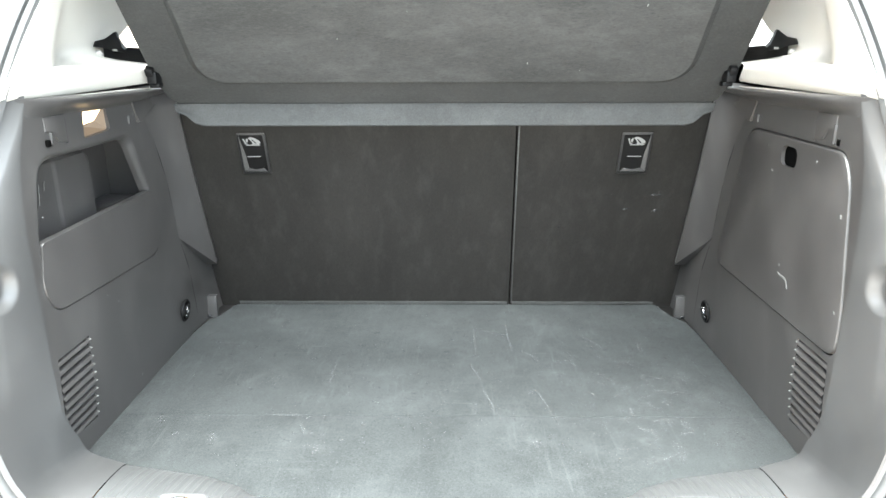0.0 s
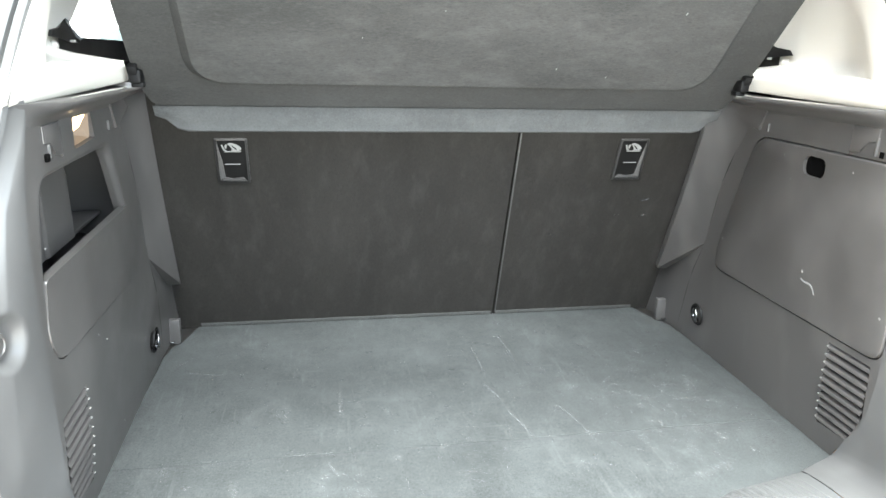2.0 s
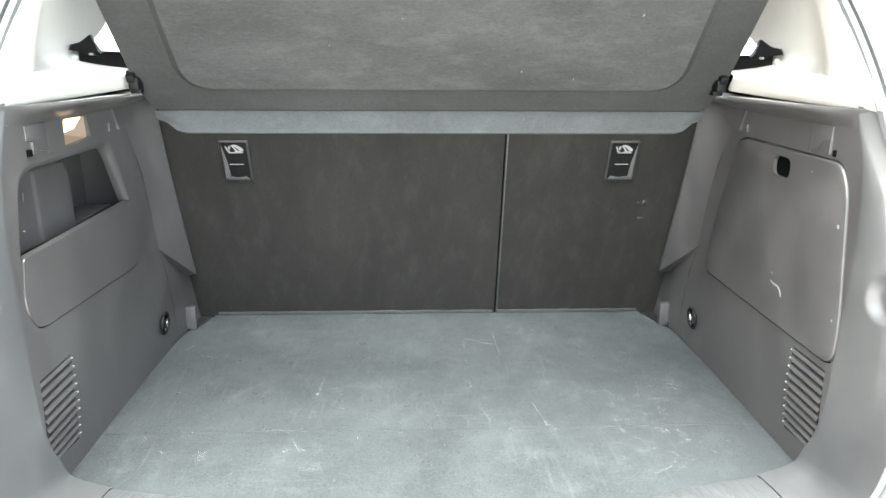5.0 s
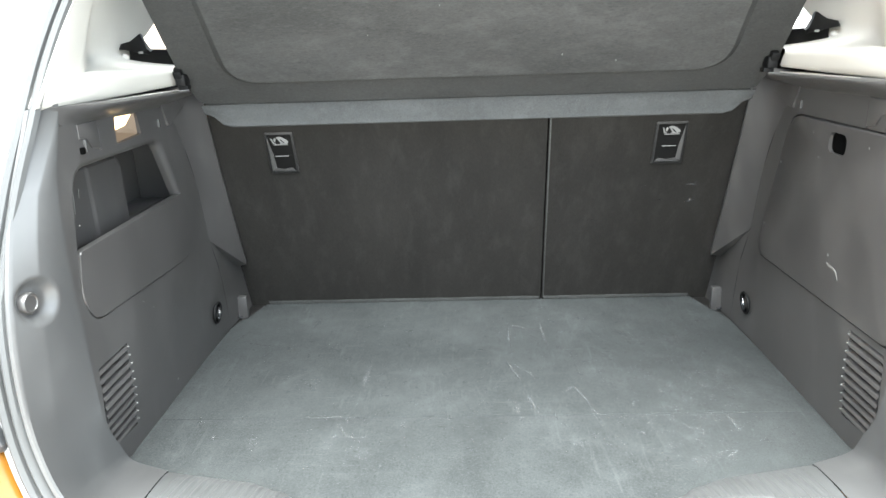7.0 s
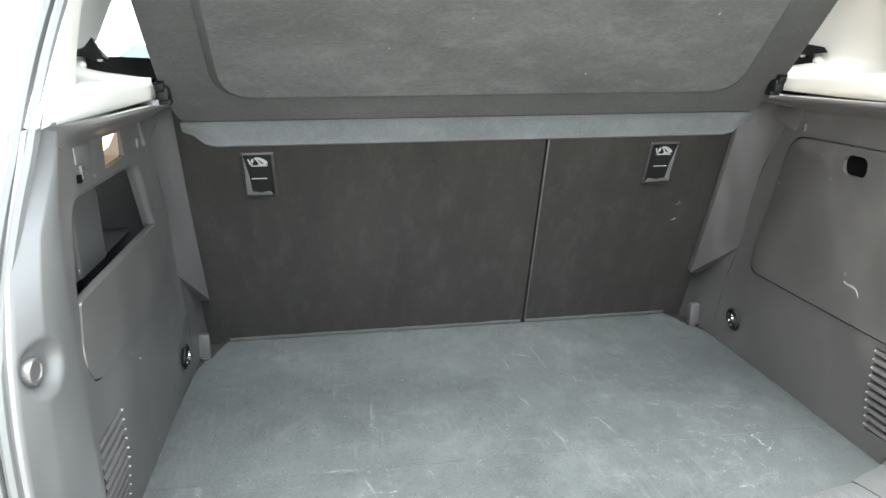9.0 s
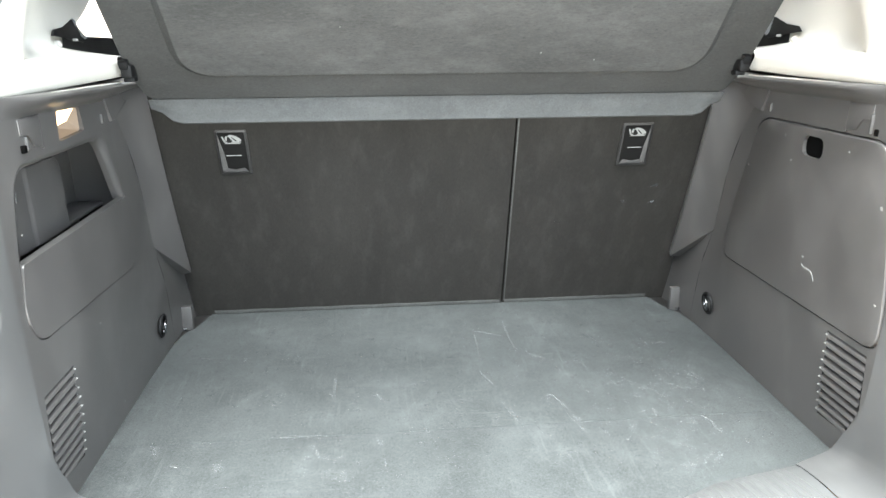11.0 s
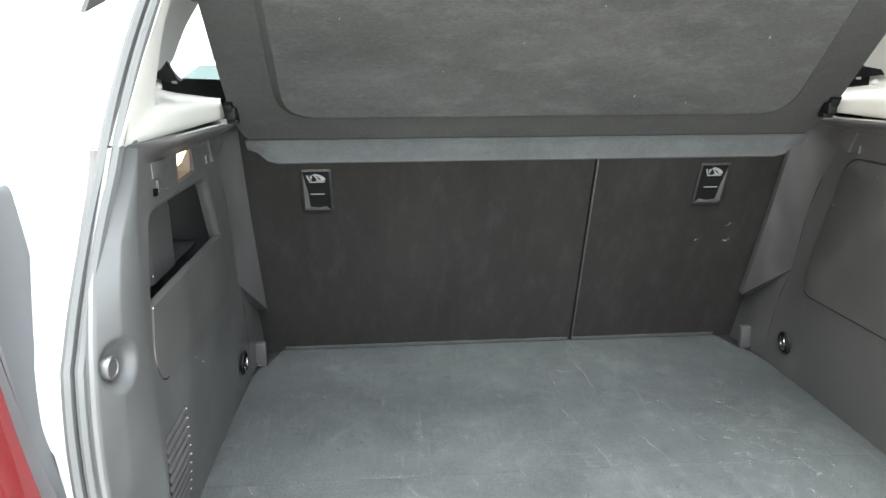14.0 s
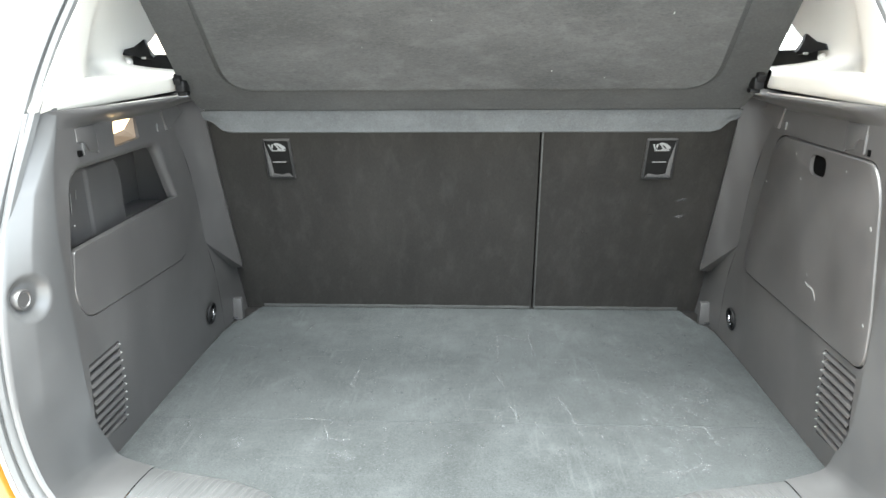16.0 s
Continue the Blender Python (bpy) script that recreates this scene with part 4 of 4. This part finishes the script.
box(bm, (-0.68, -0.80, 0.33), (0.68, 3.1, 0.37))
part("underbody", bm, BLACK, car)
bm = bmesh.new()
across = [-0.70 + 1.4 * i / 16 for i in range(17)]
grid(bm, [[Vector((x, y - 0.10 * (abs(x) / 0.7) ** 3, z - 0.03 * (abs(x) / 0.7) ** 3)) for x in across] for y, z in ((2.0, 1.09), (2.5, 1.03), (2.95, 0.93), (3.20, 0.80), (3.28, 0.66), (3.28, 0.42))])
part("bonnet", bm, PAINT, car, "amber yellow bonnet and nose")
bm = bmesh.new()
grid(bm, [[Vector((x * k, y - 0.06 * (abs(x) / 0.7) ** 3, z - 0.08 * (abs(x) / 0.7) ** 4)) for x in across] for k, y, z in ((0.97, 1.25, 1.628), (0.985, 1.62, 1.38), (1.0, 2.02, 1.095))])
part("windscreen", bm, FAR_GLASS, car, "dark windscreen")
for s in (-1, 1):
    bm = bmesh.new()
    slab(bm, [(0.68, 1.22), (1.92, 1.10), (1.25, 1.535), (0.68, 1.555)], lambda y, z, d: Vector((s * (0.69 + d - 0.10 * max(z - 1.2, 0)), y, z)), -0.004, 0.004)
    part("side_window", bm, FAR_GLASS, car, "dark front side window")

# ---- boot floor mat ----
mat = thing("cargo_mat", (0.0, -0.35, 0.68), "scuffed blue-grey carpeted boot floor board", "boot floor")
half = [(0.0, 0.004), (0.150, 0.004), (0.474, 0.004), (0.478, -0.015), (0.492, -0.067), (0.508, -0.095), (0.516, -0.14), (0.524, -0.57), (0.524, -0.62), (0.450, -0.66), (0.34, -0.69), (0.24, -0.735), (0.0, -0.755)]
outline = half + [(-x, y) for x, y in half[::-1][1:-1]]
bm = bmesh.new()
slab(bm, outline, lambda x, y, d: Vector((x, y, d)), 0.682, FLOOR - 0.006)
part("board", bm, HEM, mat, smooth=False)
for leaf in (half[:7] + [(0.5222, -0.4796)], [(0.5222, -0.4804)] + half[7:]):
    bm = bmesh.new()
    slab(bm, leaf + [(-x, y) for x, y in leaf[::-1] if x > 0], lambda x, y, d: Vector((x, y, d)), FLOOR - 0.0055, FLOOR, 0.0004)
    part("carpet", bm, CARPET, mat, smooth=False)
for s in (-1, 1):
    bm = bmesh.new()
    box(bm, (min(s * 0.462, s * 0.53), -0.14, 0.688), (max(s * 0.462, s * 0.53), 0.05, 0.6965), 0.001)
    part("floor_corner", bm, BEZEL_RIM, car, "dark trim floor beside the boot mat")
# pull tab
bm = bmesh.new()
strap = [(-0.706, 0.7015), (-0.710, 0.709), (-0.720, 0.719), (-0.742, 0.7320), (-0.760, 0.7355), (-0.763, 0.7315)]
rows = [[Vector((x, y, z + dz)) for x, dz in ((-0.0145, -0.002), (-0.0145, 0.0005), (-0.012, 0.0015), (0.003, 0.0015), (0.0055, 0.0005), (0.0055, -0.002))] for y, z in strap]
grid(bm, rows)
box(bm, (-0.019, -0.7115, 0.7005), (0.010, -0.705, 0.7085), 0.002)
part("pull_tab", bm, STRAP, mat, "grey pull tab of the floor board")

# ---- rear seat backs ----
LEAN = 0.335


def seat_fn(x, z, d):
    return Vector((x, -LEAN * (z - FLOOR) - d, z))


def seam(x, z):
    """The split between the seat backs leans a little."""
    return x - 0.014 * (z - FLOOR) if abs(x) < 0.2 else x


def seat_back(x0, x1, label):
    t = thing("rear_seat_back", ((x0 + x1) / 2, 0.05, 0.62), label, "seat back", "rear seat backs")
    bm = bmesh.new()
    slab(bm, rounded([(seam(x0, 0.62), 0.62), (seam(x1, 0.62), 0.62), (seam(x1, 1.205), 1.205), (seam(x0, 1.205), 1.205)], 0.02), seat_fn, -0.09, 0.0, 0.004)
    part("backrest", bm, SEAT, t, smooth=False)
    bm = bmesh.new()
    xa, xb = max(x0 + 0.004, -0.468), min(x1 - 0.004, 0.468)
    n = 24
    rows = []
    for d, z in ((0.0002, 0.7088), (0.0010, 0.7082), (0.0013, 0.7048), (0.0014, 0.7015), (0.0, 0.7005)):
        rows.append([seat_fn(xa + (xb - xa) * i / n, z + 0.0005 * math.sin(i * 1.7 + x0 * 9), d) for i in range(n + 1)])
    grid(bm, rows)
    part("hem", bm, HEM, t, "paler carpet hem along the floor")
    return t


wide = seat_back(-0.515, 0.1432, "wide folding rear seat back in dark carpet")
narrow = seat_back(0.1462, 0.515, "narrow folding rear seat back in dark carpet")


bm = bmesh.new()
slab(bm, [(seam(x, z), z) for x, z in ((0.1475, 0.706), (0.1505, 0.706), (0.1505, 1.19), (0.1475, 1.19))], seat_fn, -0.002, 0.0008, 0.0006)
part("edge_piping", bm, HEM, narrow, "paler piping along the seat's edge")


def tether_cover(cx, parent, s, w=0.0275):
    """Child-seat anchor cover: bezel, sunken tab, symbol and pale edges."""
    z0, z1 = 1.022, 1.106
    o = [(cx - w, z0), (cx + w, z0), (cx + w, z1), (cx - w, z1)]
    bm = bmesh.new()
    inn = [(cx - w + 0.004, z0 + 0.004), (cx + w - 0.004, z0 + 0.004), (cx + w - 0.004, z1 - 0.004), (cx - w + 0.004, z1 - 0.004)]
    ro, ri = rounded(o, 0.003), rounded(inn, 0.003)
    grid(bm, [[seat_fn(x, z, d) for x, z in r0] for r0, d in ((ro, -0.002), (ro, 0.003), (ri, 0.004), (ri, -0.004))], True)
    bez = part("tether_bezel", bm, BEZEL_RIM, parent, "charcoal bezel of the child-seat anchor")
    bm = bmesh.new()
    slab(bm, ri, seat_fn, -0.002, 0.0015)
    part("tether_flap", bm, BEZEL, bez, "charcoal flap")
    # curved side bevel and lower bevel
    e = s
    bm = bmesh.new()
    ex = cx + e * (w - 0.004)
    slab(bm, [(ex, z1 - 0.006), (ex, z0 + 0.005), (ex - e * 0.009, z0 + 0.012), (ex - e * 0.007, z0 + 0.040), (ex - e * 0.003, z0 + 0.06)][::(1 if e > 0 else -1)], seat_fn, 0.001, 0.0028, 0.0005)
    part("side_bevel", bm, BEZEL_LIGHT, bez, "grey side bevel")
    bm = bmesh.new()
    slab(bm, [(cx - w + 0.006, z0 + 0.0045), (cx + w - 0.006, z0 + 0.0045), (cx + w - 0.012, z0 + 0.012), (cx, z0 + 0.009), (cx - w + 0.012, z0 + 0.012)], seat_fn, 0.001, 0.0036, 0.0005)
    part("lower_bevel", bm, GREY_PLATE, bez, "pale lower bevel")
    bm = bmesh.new()
    slab(bm, [(cx - 0.013, z0 + 0.0355), (cx + 0.013, z0 + 0.0355), (cx + 0.013, z0 + 0.0368), (cx - 0.013, z0 + 0.0368)], seat_fn, 0.001, 0.0030)
    part("flap_edge", bm, PALE, bez, "pale edge of the flap")
    # symbol: reclining seat shape and anchor stroke
    bm = bmesh.new()
    zc = z1 - 0.0175
    def sh(pts):
        slab(bm, [(cx + u * 0.001, zc + v * 0.001) for u, v in pts], seat_fn, 0.001, 0.0025)
    sh([(-6, 7), (-2, 9), (3, 8.5), (9, 6), (14, 2.5), (17, -1), (16, -3.5), (11, -4), (8, -1), (3, 3.5), (-2, 5.5), (-5, 5)])
    sh([(-4, 5.5), (-1.5, 5.5), (6, -3), (12, -4), (16, -5.5), (-1, -5.5), (2, -3)])
    sh([(-13, -7.8), (14, -7.8), (16, -6.2), (-10, -6.2)])
    sh([(-17, 5.5), (-14.5, 6), (-11, -3.5), (-8, -4), (-8, -5.5), (-13, -5)])
    sh([(-11, 3.5), (-8, 7), (-6.5, 4), (-8.5, -2), (-10.5, -1)])
    part("seat_symbol", bm, PALE, bez, "pale child-seat symbol")


tether_cover(-0.3715, wide, -1)
tether_cover(0.3690, narrow, 1, 0.0292)
rnd = random.Random(7)
for x, z, w, tall, many in ((0.430, 0.977, 0.030, 0.004, 34), (0.432, 0.940, 0.024, 0.006, 34), (0.37, 0.944, 0.018, 0.003, 14), (0.33, 0.975, 0.020, 0.003, 12), (0.24, 0.90, 0.030, 0.004, 10)):
    bm = bmesh.new()
    for k in range(many):
        u, v = rnd.triangular(-0.5, 0.5, 0.0) * w, rnd.gauss(0, 0.4) * tall
        a, b = x + u, z + v - 12 * u * u
        h, t = rnd.uniform(0.001, 0.003), rnd.uniform(0.0004, 0.0009)
        bm.faces.new([bm.verts.new(seat_fn(p, q, 0.0005)) for p, q in ((a - h, b), (a, b - t), (a + h, b), (a, b + t))])
    part("scuff", bm, SCUFF, narrow, "pale scuff")

# ---- parcel shelf, tipped up ----
shelf = thing("parcel_shelf", (0.0, -0.25, 1.14), "tipped-up grey felt parcel shelf seen from below", "parcel shelf")
UP = Vector((0, -0.65, 0.76)).normalized()
NRM = Vector((0, 0.76, 0.65)).normalized()
S0 = Vector((0, -0.284, 1.209))


def shelf_fn(x, v, d):
    return S0 + Vector((x, 0, 0)) + UP * v + NRM * d


HW = 0.478
bm = bmesh.new()
out = rounded([(-HW, 0.62), (HW, 0.62), (HW, 0.0), (0.464, -0.048), (-0.464, -0.048), (-HW, 0.0)], 0.012)
rec = rounded([(-0.408, 0.53), (0.408, 0.53), (0.408, 0.000), (-0.408, 0.000)], 0.055, 8)
rec2 = rounded([(-0.395, 0.517), (0.395, 0.517), (0.395, 0.010), (-0.395, 0.010)], 0.05, 8)
rec1 = [((a[0] + b[0]) / 2, (a[1] + b[1]) / 2) for a, b in zip(rec, rec2)]
holed(bm, out, [rec], shelf_fn)
grid(bm, [[shelf_fn(x, v, 0) for x, v in rec], [shelf_fn(x, v, -0.0065) for x, v in rec1], [shelf_fn(x, v, -0.011) for x, v in rec2]], True)
grid(bm, [[shelf_fn(x, v, 0) for x, v in out], [shelf_fn(x * 1.003, v, 0.004) for x, v in out], [shelf_fn(x, v, 0.016) for x, v in out]], True)
holed(bm, out, [], lambda x, v, d: shelf_fn(x, v, 0.016))
bmesh.ops.remove_doubles(bm, verts=bm.verts, dist=1e-5)
part("panel", bm, SHELF_SHADED, shelf, "moulded felt underside, darkened as shade round a raised field", angle=30)
# The field keeps the lighter felt; the border's shade is in its colour.
bm = bmesh.new()
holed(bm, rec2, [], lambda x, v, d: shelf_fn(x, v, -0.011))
part("field", bm, SHELF, shelf, "brushed felt field, lighter than its shaded border")
for x, v, w in ((0.299, 0.159, 0.0030), (0.135, 0.050, 0.0024), (-0.16, 0.10, 0.0016), (-0.30, 0.19, 0.0018), (0.05, 0.21, 0.0016), (0.22, 0.035, 0.0018), (-0.05, 0.15, 0.0014)):
    bm = bmesh.new()
    w *= 0.65
    slab(bm, [(x - w * 0.5, v - w), (x + w * 0.4, v - w * 0.6), (x + w * 0.6, v + w * 1.2), (x - w * 0.2, v + w)], shelf_fn, -0.0105, -0.0117)
    part("lint", bm, DUST, shelf, "pale speck of lint")
for s in (-1, 1):
    bm = bmesh.new()
    slab(bm, rounded([(s * 0.472, 0.204), (s * 0.4865, 0.207), (s * 0.4865, 0.262), (s * 0.472, 0.266)][::s], 0.003), shelf_fn, 0.001, 0.014, 0.002)
    part("cord_peg", bm, SHELF_EDGE, shelf, "small peg on the shelf's side edge")
# front strip hanging towards the seat
bm = bmesh.new()
n = 60
rows = []
def strip_low(x):
    a = abs(x)
    if a < 0.425:
        return 1.1335
    u = min((a - 0.425) / 0.037, 1)
    return 1.1335 + 0.0235 * u * u * (3 - 2 * u)
xs = [-0.466 + 0.932 * i / n for i in range(n + 1)]
for k in range(7):
    u = k / 6
    row = []
    for x in xs:
        zb = strip_low(x)
        z = 1.1715 + (zb - 1.1715) * u
        y = -0.2525 + 0.010 * u - 0.0015 * math.sin(math.pi * u) - (0.002 if k in (0, 6) else 0)
        row.append(Vector((x, y, z)))
    rows.append(row)
low = [p + Vector((0, 0.0025, -0.0018)) for p in rows[-1]]
grid(bm, rows + [low, [p + Vector((0, 0.012, 0.002)) for p in low], [Vector((x, -0.236, 1.176)) for x in xs]])
part("front_strip", bm, SHELF_EDGE, shelf, "felt strip along the hinge edge, tinted paler for skylight")

# ---- pale scuffs on the boot carpet ----
bm = bmesh.new()
rnd = random.Random(11)


def fleck(x, y, ln, w, ang):
    ca, sa = math.cos(ang) * ln / 2, math.sin(ang) * ln / 2
    na, nb = -math.sin(ang) * w / 2, math.cos(ang) * w / 2
    z = FLOOR + 0.0004
    bm.faces.new([bm.verts.new(p) for p in ((x - ca, y - sa, z), (x + na, y + nb, z), (x + ca, y + sa, z), (x - na, y - nb, z))])


def drift(x, y, ln, w, ang, many):
    """Loose pale fibres strewn along one rubbed line."""
    bend = rnd.uniform(-0.07, 0.07) * ln
    for k in range(many):
        u = rnd.triangular(-0.5, 0.5, 0.0)
        v = rnd.gauss(0, 0.62) * w * (1 - abs(u)) + bend * (0.25 - u * u)
        fleck(x + u * ln * math.cos(ang) - v * math.sin(ang), y + u * ln * math.sin(ang) + v * math.cos(ang),
              rnd.uniform(0.002, 0.007), rnd.uniform(0.0005, 0.0011), ang + rnd.gauss(0, 0.5))


LONG = ((0.060, -0.333, 0.065, 0.003, -1.29), (0.083, -0.445, 0.085, 0.004, -1.31), (0.166, -0.420, 0.050, 0.003, -1.29), (0.178, -0.483, 0.060, 0.004, -1.43), (0.062, -0.190, 0.10, 0.003, -1.58),
        (0.100, -0.157, 0.068, 0.005, -0.52), (0.131, -0.170, 0.13, 0.003, -1.54), (0.294, -0.202, 0.069, 0.016, -1.04), (0.380, -0.226, 0.057, 0.006, -1.58), (0.339, -0.292, 0.047, 0.010, -1.22),
        (0.307, -0.467, 0.026, 0.005, -1.65), (0.380, -0.500, 0.062, 0.005, -1.45), (0.420, -0.360, 0.096, 0.010, -1.78), (0.327, -0.526, 0.046, 0.008, -1.70), (0.349, -0.580, 0.046, 0.008, -1.78))
SHORT = ((-0.334, -0.110, 0.048, 0.005, -1.78), (-0.477, -0.167, 0.059, 0.006, -1.95), (-0.431, -0.210, 0.064, 0.003, -0.29), (-0.368, -0.223, 0.027, 0.004, -1.80), (-0.245, -0.478, 0.075, 0.004, -0.05),
         (-0.214, -0.521, 0.042, 0.004, -1.15), (-0.185, -0.577, 0.045, 0.018, -0.58), (-0.410, -0.534, 0.012, 0.005, -0.2), (-0.348, -0.544, 0.038, 0.008, -1.40), (-0.298, -0.368, 0.055, 0.020, -0.89),
         (-0.199, -0.338, 0.095, 0.005, -1.58), (-0.142, -0.158, 0.018, 0.004, -0.1), (-0.447, -0.492, 0.038, 0.006, -1.19), (0.372, -0.433, 0.030, 0.010, -1.37),
         (0.306, -0.602, 0.017, 0.005, -1.8), (0.296, -0.413, 0.016, 0.006, -1.0))
for x, y, ln, w, ang in LONG + SHORT:
    drift(x, y, ln * 1.25, w, ang, int(24 + ln * 1300 + ln * w * 60000))
for i in range(520):
    cx, cy = rnd.choice(((0.36, -0.25), (0.33, -0.30), (0.30, -0.42), (0.36, -0.48), (0.40, -0.38), (0.33, -0.52), (0.10, -0.14), (-0.22, -0.50), (0.12, -0.30), (-0.30, -0.25), (-0.1, -0.35), (0.25, -0.58), (0.35, -0.40), (0.36, -0.34), (0.0, -0.5)))
    x, y = rnd.gauss(cx, 0.08), rnd.gauss(cy, 0.08)
    if abs(x) < 0.47 and -0.61 < y < -0.04:
        drift(x, y, rnd.uniform(0.008, 0.045), rnd.uniform(0.0015, 0.007), rnd.choice((-1.2, -1.0, -1.5, 0.1, 0.6, -0.5)) + rnd.uniform(-0.2, 0.2), rnd.randint(6, 28))
tagged(part("scuffing", bm, SCUFF, mat, "pale scuffs on the carpet"), kind="stuff")


# ---- a parked car far off, behind the side window ----
def parked_car(at, turn, paint, label):
    t = thing("parked_car", at, label, "car", "parked cars")
    m = Matrix.Translation(at) @ pose(0, 0, 0, 0, 0, turn)
    def shape(profile, half, inset):
        bm2 = bmesh.new()
        rows2 = []
        for w, k in ((-half, inset), (-half, 1.0), (half, 1.0), (half, inset)):
            mid = sum(p[0] for p in profile) / len(profile)
            rows2.append([m @ Vector((mid + (x - mid) * (1.0 if k == 1.0 else k), w * (0.94 if k == 1.0 else 1.0), z)) for x, z in profile])
        vr2 = grid(bm2, rows2, True)
        bm2.faces.new(vr2[0])
        bm2.faces.new(vr2[-1][::-1])
        return bm2
    part("body", shape([(-2.0, 0.25), (-2.05, 0.55), (-1.9, 0.78), (-0.9, 0.86), (1.2, 0.88), (1.95, 0.84), (2.05, 0.5), (2.0, 0.25)], 0.85, 0.97), paint, t)
    part("cabin", shape([(-1.0, 0.86), (-0.35, 1.24), (0.1, 1.30), (0.8, 1.28), (1.3, 1.15), (1.75, 0.88)], 0.70, 0.96), paint, t)
    for sx in (-1, 1):
        for lo, hi in ((-0.72, 0.18), (0.26, 1.18)):
            bm2 = bmesh.new()
            slab(bm2, [(lo, 0.90), (hi, 0.90), (hi - 0.10, 1.20), (lo + 0.42 if lo < 0 else lo, 1.20)], lambda x, z, d: m @ Vector((x, sx * (0.705 + d), z)), 0.0, 0.006)
            part("side_window", bm2, FAR_GLASS, t, "dark side window")
        for wx in (-1.25, 1.3):
            bm2 = bmesh.new()
            n = 24
            grid(bm2, [[m @ Vector((wx + a * math.cos(2 * math.pi * i / n), sx * b, 0.31 + a * math.sin(2 * math.pi * i / n))) for i in range(n)] for a, b in ((0.0, 0.70), (0.30, 0.70), (0.31, 0.74), (0.31, 0.86), (0.28, 0.88), (0.18, 0.86), (0.0, 0.86))], True)
            part("wheel", bm2, RUBBER_DARK, t)
    return t


parked_car((-3.08, 11.0, 0.0), 12, FAR_PAINT, "pale green hatchback parked in the bright yard")
parked_car((-8.0, 12.5, 0.0), 8, FAR_RED, "pale red hatchback parked in the bright yard")
